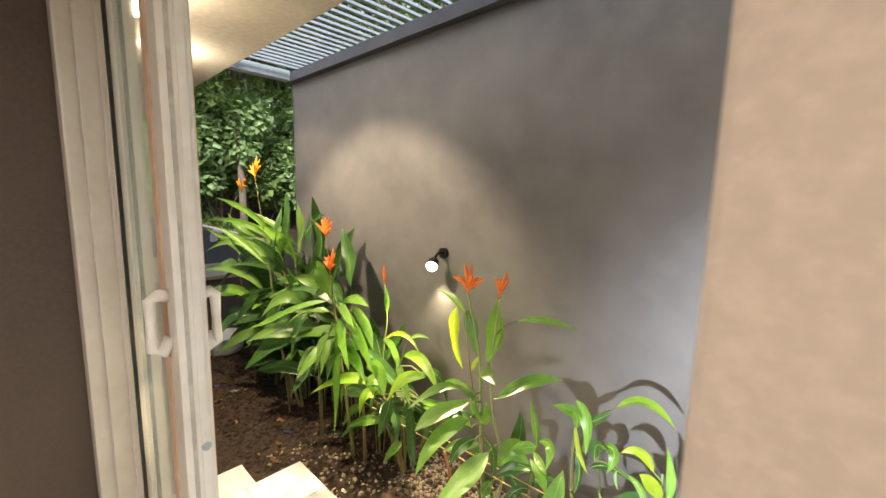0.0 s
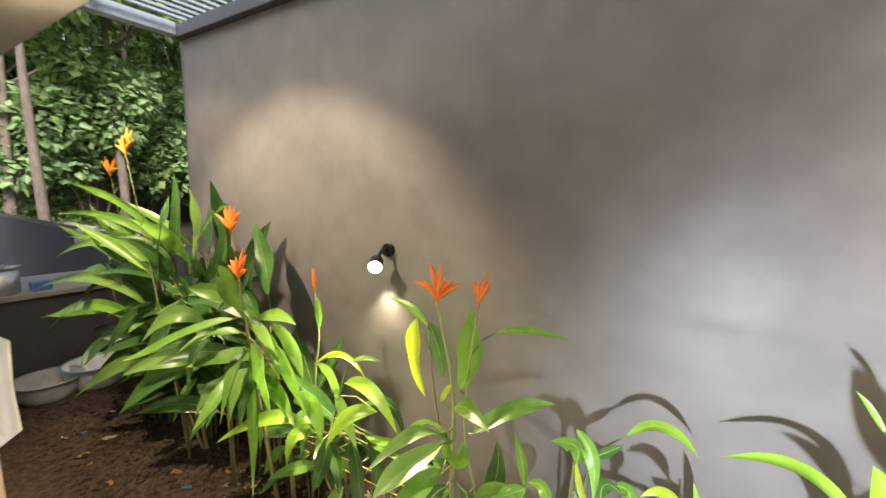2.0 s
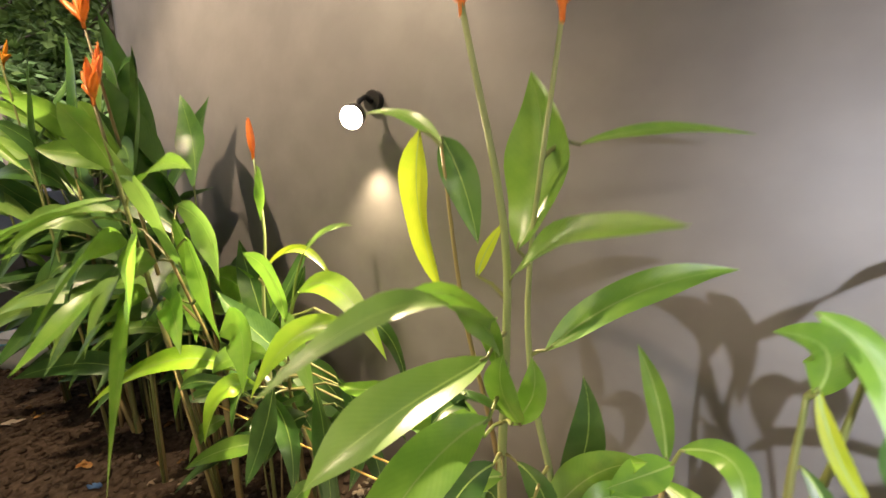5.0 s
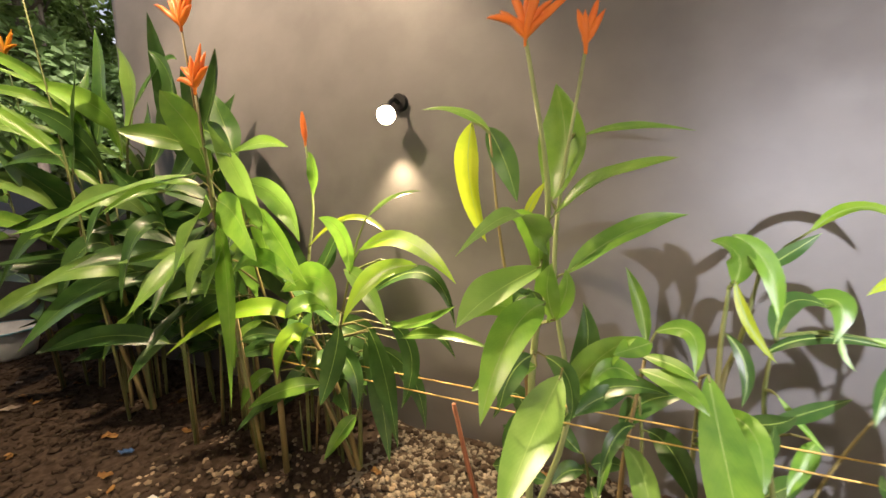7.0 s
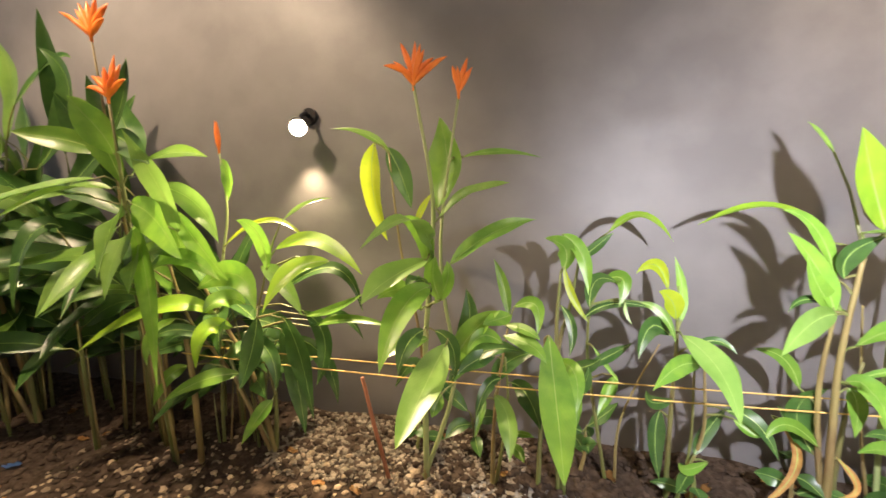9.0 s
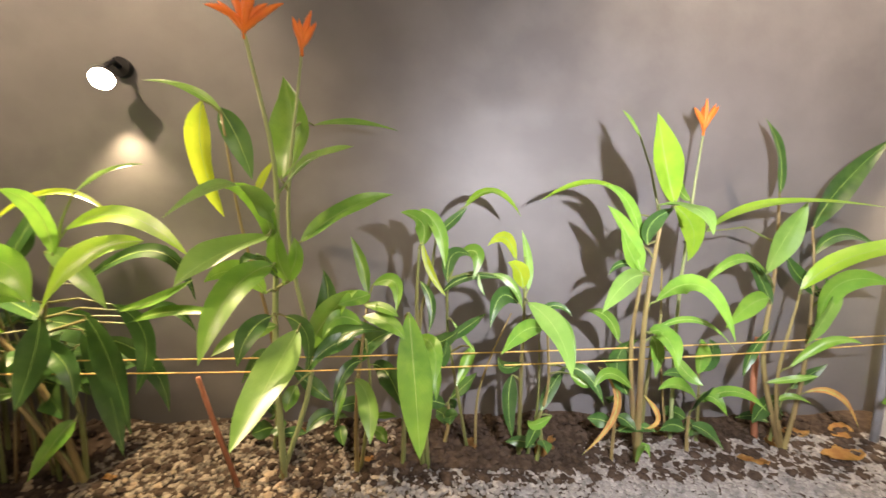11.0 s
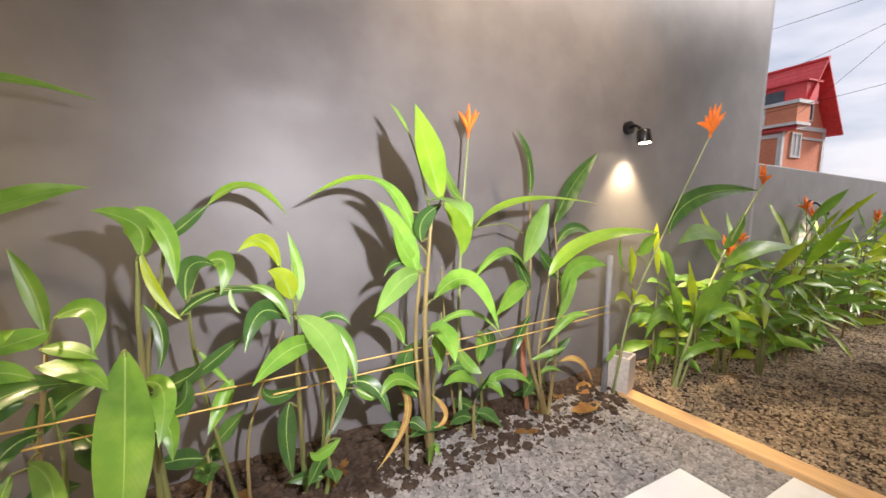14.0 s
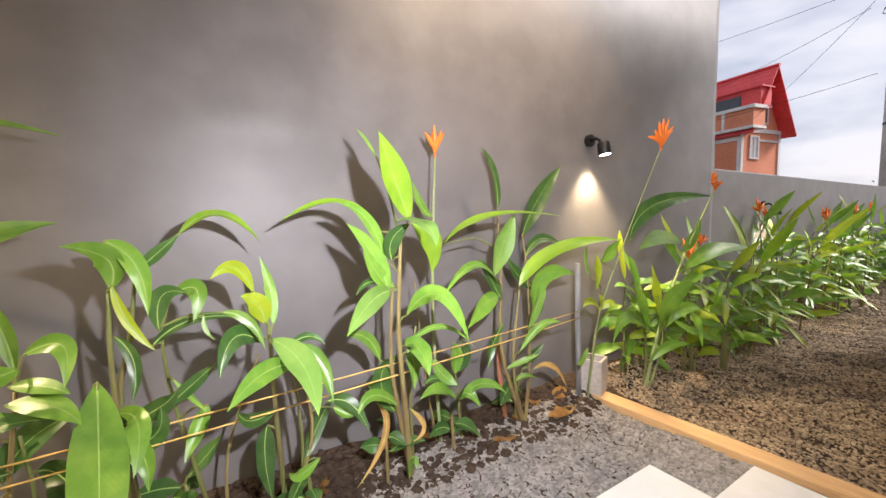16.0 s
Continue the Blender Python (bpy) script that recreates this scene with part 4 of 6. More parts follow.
blade(plant, (0.383, 1.4, 0.679), (0.315, 1.36, 0.726), (0.265, 1.34, 0.813), 0.044, 10, M_LEAF)
blade(plant, (0.417, 1.47, 0.278), (0.322, 1.44, 0.35), (0.262, 1.42, 0.306), 0.038, 40, M_LEAF)
blade(plant, (0.444, 1.46, 0.027), (0.441, 1.42, 0.115), (0.451, 1.4, 0.087), 0.029, 20, M_LEAF)
blade(plant, (0.456, 1.47, 0.258), (0.498, 1.45, 0.192), (0.449, 1.44, 0.16), 0.019, 20, M_LEAF_DRY)
blade(plant, (0.324, 1.52, 0.332), (0.387, 1.5, 0.203), (0.271, 1.48, 0.047), 0.023, 10, M_LEAF_DRY, -0.5)
plant = clump((0.655, 1.6), "slender heliconia shoot with an orange flower against the wall")
stalk(plant, 0.0055, (0.63, 1.6, 0.477), (0.638, 1.6, 0.848), (0.648, 1.595, 1.105), bloom="fan")
stalk(plant, 0.004, (0.588, 1.6, 0.314), (0.55, 1.59, 0.651))
blade(plant, (0.633, 1.6, 0.884), (0.585, 1.59, 0.922), (0.545, 1.58, 1.004), 0.032, 10, M_LEAF)
blade(plant, (0.604, 1.56, 0.366), (0.609, 1.5, 0.324), (0.644, 1.46, 0.295), 0.048, 30, M_LEAF)
plant = clump((0.735, 1.575), "low heliconia shoot with small pointed leaves in gravel")
stalk(plant, 0.005, (0.703, 1.55, 0.213), (0.684, 1.54, 0.311))
blade(plant, (0.678, 1.53, 0.301), (0.68, 1.52, 0.37), (0.663, 1.52, 0.429), 0.053, 10, M_LEAF)
blade(plant, (0.694, 1.52, 0.204), (0.752, 1.46, 0.276), (0.832, 1.42, 0.228), 0.043, 55, M_LEAF)
blade(plant, (0.677, 1.52, 0.213), (0.576, 1.47, 0.296), (0.48, 1.44, 0.293), 0.047, 50, M_LEAF)
blade(plant, (0.688, 1.52, 0.219), (0.705, 1.48, 0.241), (0.732, 1.45, 0.192), 0.040, 40, M_LEAF)
blade(plant, (0.674, 1.53, 0.265), (0.584, 1.5, 0.32), (0.517, 1.48, 0.32), 0.032, 40, M_LEAF_D)
blade(plant, (0.676, 1.54, 0.311), (0.738, 1.55, 0.357), (0.725, 1.56, 0.414), 0.063, 10, M_LEAF_D)
plant = clump((1.05, 1.555), "tall heliconia clump with narrow upright leaves against the wall")
stalk(plant, 0.007, (0.903, 1.53, 0.345), (0.91, 1.54, 0.632), (0.928, 1.58, 0.893))
stalk(plant, 0.006, (1.066, 1.54, 0.29), (1.062, 1.55, 0.62), (1.061, 1.58, 0.803))
stalk(plant, 0.006, (0.955, 1.52, 0.27), (0.978, 1.51, 0.587))
blade(plant, (0.945, 1.6, 0.911), (0.949, 1.62, 1.05), (0.885, 1.63, 1.163), 0.039, 5, M_LEAF_D)
blade(plant, (1.062, 1.58, 0.794), (1.218, 1.63, 0.96), (1.39, 1.66, 1.115), 0.080, 15, M_LEAF_D)
blade(plant, (0.825, 1.48, 0.659), (0.862, 1.46, 0.779), (0.897, 1.45, 0.887), 0.078, 0, M_LEAF_P)
blade(plant, (0.595, 1.46, 0.791), (0.735, 1.4, 0.884), (1.012, 1.33, 0.876), 0.050, 75, M_LEAF_B)
blade(plant, (0.859, 1.5, 0.633), (0.716, 1.46, 0.711), (0.559, 1.42, 0.616), 0.033, 45, M_LEAF)
blade(plant, (0.968, 1.5, 0.602), (1.128, 1.44, 0.75), (1.443, 1.36, 0.769), 0.073, 62, M_LEAF_B)
blade(plant, (1.042, 1.49, 0.482), (1.071, 1.46, 0.636), (1.225, 1.44, 0.632), 0.073, 20, M_LEAF)
blade(plant, (0.852, 1.49, 0.576), (0.761, 1.45, 0.565), (0.65, 1.41, 0.504), 0.066, 15, M_LEAF)
blade(plant, (1.058, 1.56, 0.707), (1.184, 1.58, 0.782), (1.358, 1.6, 0.716), 0.044, 30, M_LEAF_D)
blade(plant, (1.084, 1.48, 0.609), (1.033, 1.46, 0.523), (0.961, 1.45, 0.436), 0.054, 10, M_LEAF_P)
blade(plant, (0.972, 1.5, 0.337), (1.05, 1.46, 0.441), (1.131, 1.43, 0.446), 0.033, 45, M_LEAF)
blade(plant, (0.916, 1.52, 0.273), (0.975, 1.48, 0.306), (1.037, 1.46, 0.324), 0.024, 45, M_LEAF)
blade(plant, (0.967, 1.53, 0.198), (0.998, 1.5, 0.233), (1.05, 1.48, 0.213), 0.021, 45, M_LEAF)
blade(plant, (1.095, 1.54, 0.567), (1.008, 1.55, 0.642), (0.954, 1.56, 0.721), 0.049, 5, M_LEAF_D)
blade(plant, (0.896, 1.52, 0.549), (0.86, 1.54, 0.636), (0.814, 1.56, 0.722), 0.046, 5, M_LEAF_D)
blade(plant, (1.06, 1.54, 0.434), (1.142, 1.56, 0.516), (1.134, 1.58, 0.635), 0.057, 5, M_LEAF_D)
blade(plant, (1.064, 1.52, 0.236), (1.136, 1.48, 0.248), (1.192, 1.45, 0.15), 0.023, 30, M_LEAF_DRY)
blade(plant, (0.904, 1.52, 0.459), (0.834, 1.5, 0.387), (0.801, 1.49, 0.31), 0.036, 10, M_LEAF_D)
plant = clump((1.43, 1.53), "heliconia with a long bare flower stalk beside the hollow block")
stalk(plant, 0.0038, (1.393, 1.45, 0.411), (1.411, 1.35, 0.738), (1.434, 1.21, 1.133), bloom="open")
stalk(plant, 0.004, (1.407, 1.47, 0.327), (1.412, 1.45, 0.559))
blade(plant, (1.45, 1.34, 0.765), (1.587, 1.31, 0.92), (2.021, 1.28, 0.955), 0.074, 30, M_LEAF_D)
blade(plant, (1.382, 1.45, 0.546), (1.377, 1.44, 0.636), (1.355, 1.44, 0.714), 0.049, 0, M_LEAF_Y)
blade(plant, (1.411, 1.45, 0.67), (1.449, 1.43, 0.711), (1.501, 1.42, 0.769), 0.063, 5, M_LEAF)
blade(plant, (1.409, 1.45, 0.454), (1.307, 1.42, 0.513), (1.228, 1.4, 0.5), 0.035, 30, M_LEAF_Y)
blade(plant, (1.412, 1.45, 0.459), (1.382, 1.42, 0.498), (1.356, 1.42, 0.539), 0.036, 10, M_LEAF_Y)
blade(plant, (1.413, 1.45, 0.454), (1.442, 1.42, 0.486), (1.467, 1.4, 0.453), 0.036, 30, M_LEAF_Y)
blade(plant, (1.403, 1.46, 0.351), (1.418, 1.4, 0.414), (1.467, 1.36, 0.383), 0.056, 40, M_LEAF)
blade(plant, (1.366, 1.48, 0.28), (1.292, 1.45, 0.252), (1.244, 1.44, 0.24), 0.031, 20, M_LEAF)
blade(plant, (1.373, 1.48, 0.607), (1.371, 1.5, 0.679), (1.379, 1.5, 0.777), 0.032, 5, M_LEAF)
plant = clump((1.79, 1.465), "leafy heliconia with an orange flower in brown gravel")
stalk(plant, 0.007, (1.838, 1.42, 0.302), (1.952, 1.37, 0.663), (2.086, 1.3, 0.99), bloom="small")
stalk(plant, 0.006, (1.798, 1.46, 0.183), (1.756, 1.46, 0.36))
stalk(plant, 0.006, (1.928, 1.45, 0.222), (1.855, 1.44, 0.465))
blade(plant, (1.916, 1.36, 0.693), (1.99, 1.34, 0.768), (2.009, 1.33, 0.86), 0.070, 5, M_LEAF)
blade(plant, (1.932, 1.37, 0.732), (1.644, 1.32, 0.776), (1.43, 1.29, 0.728), 0.076, 30, M_LEAF_P)
blade(plant, (1.804, 1.45, 0.285), (1.699, 1.42, 0.431), (1.581, 1.4, 0.562), 0.074, 5, M_LEAF)
blade(plant, (1.842, 1.42, 0.268), (1.831, 1.36, 0.455), (2.003, 1.33, 0.532), 0.103, 15, M_LEAF)
blade(plant, (1.982, 1.38, 0.593), (2.222, 1.34, 0.688), (2.633, 1.32, 0.666), 0.081, 40, M_LEAF)
blade(plant, (1.87, 1.41, 0.3), (1.95, 1.34, 0.413), (2.147, 1.3, 0.34), 0.059, 45, M_LEAF)
blade(plant, (1.813, 1.43, 0.247), (1.512, 1.37, 0.424), (1.325, 1.33, 0.341), 0.058, 35, M_LEAF)
blade(plant, (1.869, 1.44, 0.35), (1.842, 1.44, 0.495), (1.805, 1.45, 0.629), 0.071, 0, M_LEAF_Y)
blade(plant, (1.974, 1.39, 0.604), (1.914, 1.42, 0.716), (1.866, 1.44, 0.798), 0.065, 10, M_LEAF)
blade(plant, (1.739, 1.43, 0.259), (1.719, 1.48, 0.582), (1.675, 1.5, 0.664), 0.044, 10, M_LEAF)
blade(plant, (1.907, 1.4, 0.467), (2.272, 1.38, 0.586), (2.564, 1.36, 0.544), 0.071, 35, M_LEAF)
blade(plant, (1.895, 1.4, 0.356), (2.054, 1.34, 0.262), (2.254, 1.32, 0.206), 0.058, 45, M_LEAF)
blade(plant, (1.794, 1.44, 0.133), (1.873, 1.38, 0.223), (2.006, 1.34, 0.206), 0.047, 45, M_LEAF)
plant = clump((-1.27, 1.475), "heliconia clump with arching leaves and an orange flower bud")
stalk(plant, 0.0075, (-1.314, 1.42, 0.308), (-1.403, 1.38, 0.532), (-1.43, 1.34, 0.661))
stalk(plant, 0.0055, (-1.439, 1.46, 0.326), (-1.445, 1.45, 0.68), (-1.411, 1.45, 0.889), (-1.426, 1.445, 1.104), bloom="bud")
stalk(plant, 0.006, (-1.245, 1.44, 0.256), (-1.275, 1.4, 0.479), (-1.195, 1.36, 0.712))
stalk(plant, 0.006, (-1.414, 1.43, 0.298), (-1.504, 1.35, 0.53), (-1.477, 1.24, 0.844))
blade(plant, (-1.428, 1.45, 1.077), (-1.388, 1.43, 1.016), (-1.378, 1.42, 0.93), 0.045, 0, M_LEAF)
blade(plant, (-1.169, 1.33, 0.715), (-1.173, 1.3, 0.829), (-1.23, 1.28, 0.874), 0.052, 20, M_LEAF)
blade(plant, (-1.41, 1.42, 0.77), (-1.217, 1.4, 0.871), (-1.06, 1.38, 0.81), 0.028, 45, M_LEAF_Y)
blade(plant, (-1.158, 1.36, 0.778), (-0.986, 1.32, 0.819), (-0.815, 1.27, 0.727), 0.055, 40, M_LEAF_B)
blade(plant, (-0.935, 1.3, 0.758), (-1.028, 1.24, 0.734), (-1.076, 1.18, 0.621), 0.060, 30, M_LEAF_B)
blade(plant, (-1.198, 1.34, 0.722), (-1.101, 1.3, 0.693), (-1.009, 1.27, 0.596), 0.057, 20, M_LEAF_P)
blade(plant, (-1.349, 1.3, 0.569), (-1.429, 1.18, 0.623), (-1.628, 1.08, 0.491), 0.062, 40, M_LEAF_B)
blade(plant, (-1.318, 1.36, 0.344), (-1.395, 1.28, 0.35), (-1.492, 1.22, 0.291), 0.054, 30, M_LEAF)
blade(plant, (-1.318, 1.34, 0.513), (-1.356, 1.26, 0.525), (-1.342, 1.21, 0.42), 0.065, 20, M_LEAF_B)
blade(plant, (-1.537, 1.36, 0.348), (-1.563, 1.3, 0.326), (-1.594, 1.27, 0.236), 0.057, 20, M_LEAF)
blade(plant, (-1.378, 1.22, 0.841), (-1.398, 1.17, 0.98), (-1.447, 1.13, 1.124), 0.083, 5, M_LEAF_P)
blade(plant, (-1.575, 1.22, 0.978), (-1.613, 1.18, 1.138), (-1.672, 1.16, 1.23), 0.097, 5, M_LEAF)
blade(plant, (-1.507, 1.22, 0.844), (-1.484, 1.12, 0.82), (-1.453, 1.05, 0.667), 0.108, 5, M_LEAF_P)
blade(plant, (-1.677, 1.2, 0.739), (-1.669, 1.1, 0.719), (-1.697, 1.04, 0.603), 0.062, 25, M_LEAF_P)
blade(plant, (-1.694, 1.22, 0.939), (-1.685, 1.1, 0.949), (-1.747, 1.02, 0.885), 0.039, 40, M_LEAF_P)
blade(plant, (-1.511, 1.28, 0.978), (-1.361, 1.26, 0.924), (-1.259, 1.24, 0.808), 0.070, 15, M_LEAF_P)
blade(plant, (-1.434, 1.26, 0.901), (-1.333, 1.23, 0.81), (-1.195, 1.2, 0.704), 0.061, 15, M_LEAF)
blade(plant, (-1.41, 1.3, 0.648), (-1.214, 1.24, 0.718), (-1.095, 1.18, 0.629), 0.080, 20, M_LEAF)
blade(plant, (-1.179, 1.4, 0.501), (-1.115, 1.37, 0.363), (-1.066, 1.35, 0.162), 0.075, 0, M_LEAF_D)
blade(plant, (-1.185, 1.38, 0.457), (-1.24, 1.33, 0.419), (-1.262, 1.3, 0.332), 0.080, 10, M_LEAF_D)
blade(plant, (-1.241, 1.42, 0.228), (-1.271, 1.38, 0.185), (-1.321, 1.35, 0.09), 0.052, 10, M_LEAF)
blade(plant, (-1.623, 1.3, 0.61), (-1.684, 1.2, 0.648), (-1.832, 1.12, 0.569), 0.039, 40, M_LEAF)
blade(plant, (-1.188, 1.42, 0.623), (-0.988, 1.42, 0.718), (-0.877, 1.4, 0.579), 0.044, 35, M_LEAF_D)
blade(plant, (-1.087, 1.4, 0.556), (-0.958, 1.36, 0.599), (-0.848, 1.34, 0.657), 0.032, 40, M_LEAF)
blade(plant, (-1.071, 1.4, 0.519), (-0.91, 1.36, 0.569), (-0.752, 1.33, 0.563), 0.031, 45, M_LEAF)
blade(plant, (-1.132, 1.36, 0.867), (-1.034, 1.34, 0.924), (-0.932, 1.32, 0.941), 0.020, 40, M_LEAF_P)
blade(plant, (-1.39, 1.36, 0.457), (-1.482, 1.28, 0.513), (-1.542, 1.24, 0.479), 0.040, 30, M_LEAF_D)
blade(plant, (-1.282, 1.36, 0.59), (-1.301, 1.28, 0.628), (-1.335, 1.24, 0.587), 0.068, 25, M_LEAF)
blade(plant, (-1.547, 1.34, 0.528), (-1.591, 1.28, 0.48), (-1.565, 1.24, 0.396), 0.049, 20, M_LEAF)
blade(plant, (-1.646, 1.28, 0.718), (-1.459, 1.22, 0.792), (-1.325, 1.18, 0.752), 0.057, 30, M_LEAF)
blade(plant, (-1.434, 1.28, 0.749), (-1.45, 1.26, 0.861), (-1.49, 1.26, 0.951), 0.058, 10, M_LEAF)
# dark-coloured leaves added for the shaded mass low in this clump
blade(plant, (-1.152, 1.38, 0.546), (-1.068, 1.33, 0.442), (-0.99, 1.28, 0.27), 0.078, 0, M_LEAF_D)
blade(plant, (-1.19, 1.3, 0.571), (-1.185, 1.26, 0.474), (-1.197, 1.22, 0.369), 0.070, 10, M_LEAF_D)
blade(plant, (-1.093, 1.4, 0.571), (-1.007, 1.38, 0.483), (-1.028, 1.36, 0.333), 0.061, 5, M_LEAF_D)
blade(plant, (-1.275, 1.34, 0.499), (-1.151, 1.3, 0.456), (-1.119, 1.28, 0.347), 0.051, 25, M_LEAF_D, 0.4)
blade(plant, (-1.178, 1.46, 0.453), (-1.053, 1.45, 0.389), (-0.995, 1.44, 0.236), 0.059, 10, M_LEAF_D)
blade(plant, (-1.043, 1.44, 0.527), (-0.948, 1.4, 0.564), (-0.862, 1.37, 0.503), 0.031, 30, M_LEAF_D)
plant = clump((-2.35, 1.4), "dark green heliconia clump with tall broad leaves beside the wall end")
stalk(plant, 0.008, (-2.456, 1.36, 0.63), (-2.501, 1.35, 1.122))
stalk(plant, 0.008, (-2.384, 1.38, 0.712), (-2.329, 1.38, 1.139))
stalk(plant, 0.007, (-2.513, 1.3, 0.562), (-2.541, 1.26, 1.062))
blade(plant, (-2.513, 1.35, 1.138), (-2.449, 1.36, 1.4), (-2.459, 1.37, 1.622), 0.110, 0, M_LEAF_D)
blade(plant, (-2.328, 1.38, 1.145), (-2.3, 1.39, 1.373), (-2.369, 1.4, 1.541), 0.110, 0, M_LEAF_P)
blade(plant, (-2.474, 1.34, 1.161), (-2.601, 1.2, 1.425), (-2.987, 1.06, 1.556), 0.050, 20, M_LEAF)
blade(plant, (-2.506, 1.33, 1.187), (-2.716, 1.18, 1.367), (-3.264, 1.05, 1.364), 0.051, 30, M_LEAF)
blade(plant, (-2.299, 1.34, 1.081), (-2.26, 1.26, 1.258), (-2.555, 1.18, 1.376), 0.100, 10, M_LEAF)
blade(plant, (-2.548, 1.28, 1.092), (-2.775, 1.14, 1.236), (-3.201, 1.04, 1.119), 0.058, 30, M_LEAF_P)
blade(plant, (-2.338, 1.32, 0.945), (-2.327, 1.22, 1.161), (-2.524, 1.14, 1.278), 0.088, 10, M_LEAF_D)
blade(plant, (-2.609, 1.26, 0.84), (-2.861, 1.12, 1.023), (-3.628, 1.02, 0.864), 0.075, 30, M_LEAF_P)
blade(plant, (-2.59, 1.26, 0.701), (-2.922, 1.1, 0.863), (-3.385, 1, 0.63), 0.068, 35, M_LEAF)
blade(plant, (-2.126, 1.28, 0.652), (-2.199, 1.14, 0.696), (-2.423, 1.04, 0.582), 0.096, 25, M_LEAF_P)
blade(plant, (-2.02, 1.28, 0.847), (-2.089, 1.16, 0.943), (-2.27, 1.08, 0.774), 0.081, 20, M_LEAF_P)
blade(plant, (-2.559, 1.24, 0.57), (-2.719, 1.1, 0.523), (-3.062, 1, 0.275), 0.088, 20, M_LEAF_P)
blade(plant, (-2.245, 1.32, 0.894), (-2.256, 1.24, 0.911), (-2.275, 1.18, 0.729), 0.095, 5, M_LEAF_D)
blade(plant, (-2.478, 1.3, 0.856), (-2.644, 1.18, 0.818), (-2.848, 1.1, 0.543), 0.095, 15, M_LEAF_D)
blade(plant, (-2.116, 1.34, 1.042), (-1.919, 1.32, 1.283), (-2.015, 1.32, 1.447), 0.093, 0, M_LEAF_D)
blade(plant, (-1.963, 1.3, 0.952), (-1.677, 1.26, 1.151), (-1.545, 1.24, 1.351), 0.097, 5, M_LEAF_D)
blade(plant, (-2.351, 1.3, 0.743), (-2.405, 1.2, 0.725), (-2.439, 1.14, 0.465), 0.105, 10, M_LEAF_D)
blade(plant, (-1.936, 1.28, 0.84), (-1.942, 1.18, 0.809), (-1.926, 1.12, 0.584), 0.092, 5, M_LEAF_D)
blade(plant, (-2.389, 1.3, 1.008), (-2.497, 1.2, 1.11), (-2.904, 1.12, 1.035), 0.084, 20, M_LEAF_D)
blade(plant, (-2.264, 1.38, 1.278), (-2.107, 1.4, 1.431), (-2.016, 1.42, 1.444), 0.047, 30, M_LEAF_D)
shoot((-1.604, 1.350), (-1.489, 1.136, 1.204), [
    (0.75, -1.19, 1.05, 0.787, 0.09, 0.155, 10),
    (0.72, -1.331, 0.95, 0.746, 0.084, 0.405, 10),
    (0.8, -1.239, 1.2, 1.052, 0.054, 0.343, 45),
    (0.7, -1.242, 1, 0.463, 0.06, 0.28, 20),
    (0.65, -1.532, 0.95, 0.648, 0.066, 0.343, 40),
    (0.85, -1.579, 1.1, 1.208, 0.096, 0.092, 10),
    (0.78, -1.734, 1, 0.88, 0.054, 0.343, 60),
    (0.6, -1.304, 1, 0.709, 0.072, 0.28, 20),
    (0.55, -1.132, 1.1, 0.73, 0.06, 0.28, 40)],
    'open', -0.03, 0.008)
shoot((-1.697, 1.400), (-1.562, 1.16, 1.38), [
    (0.8, -1.385, 1.15, 1.03, 0.072, 0.155, 20, M_LEAF_D),
    (0.75, -1.81, 1.1, 1.126, 0.072, 0.155, 20),
    (0.7, -1.962, 0.9, 0.834, 0.066, 0.155, 60),
    (0.6, -1.538, 1, 0.625, 0.06, 0.28, 40, M_LEAF_D)],
    'open', -0.02, 0.006)

# ---- hedges of heliconia at both ends ----
rng = random.Random(11)
# mostly dark leaf colour, which takes in the hedge's deep shade
for i in range(15):
    x = -1.75 - 1.3 * (i / 15) + rng.uniform(-0.1, 0.1)
    y = rng.uniform(1.30, 1.62)
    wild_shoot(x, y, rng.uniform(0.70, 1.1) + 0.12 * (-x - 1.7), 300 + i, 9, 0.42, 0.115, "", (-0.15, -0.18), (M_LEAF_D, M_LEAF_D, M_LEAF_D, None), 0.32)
shoot((-2.35, 1.3), (-2.487, 1.169, 1.70), [(0.6, -2.75, 1.0, 1.35, 0.05, 0.2, 50), (0.55, -2.2, 1.2, 1.45, 0.06, 0.1, 10, M_LEAF_D), (0.65, -2.60, 1.4, 1.50, 0.08, 0.05, 5, M_LEAF_D)], "amber", 0.0, 0.005)
shoot((-2.95, 1.4), (-3.15, 1.318, 1.60), [(0.6, -3.4, 1.1, 1.3, 0.05, 0.2, 50), (0.55, -2.9, 1.2, 1.35, 0.06, 0.1, 20)], "amber", 0.0, 0.005)
shoot((-2.45, 1.5), (-2.50, 1.55, 1.35), [(0.8, -2.9, 1.1, 1.52, 0.05, 0.2, 50), (0.7, -2.3, 1.3, 1.2, 0.07, 0.2, 20), (0.75, -3.05, 1.05, 1.25, 0.06, 0.25, 60)])
# bright and lime leaves mixed in put warm lamplight into the hedge colour
for i in range(60):
    x = 1.85 + 5.6 * (i / 60) ** 1.05 + rng.uniform(-0.08, 0.08)
    y = rng.uniform(1.32, 1.66)
    wild_shoot(x, y, rng.uniform(0.46, 0.62) + 0.16 * smooth(x, 2.2, 3.6) + (0.16 if i % 6 == 3 else 0), 500 + i, 13, 0.25, 0.050, "open" if i % 6 == 3 else "", (-0.1, -0.2), (None, None, M_LEAF_B, M_LEAF_Y), 0.12)
# all-dark leaf colour stands in for shade at the lower left
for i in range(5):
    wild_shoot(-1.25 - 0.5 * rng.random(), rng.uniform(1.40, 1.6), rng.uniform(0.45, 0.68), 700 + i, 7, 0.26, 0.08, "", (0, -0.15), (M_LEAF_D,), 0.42)
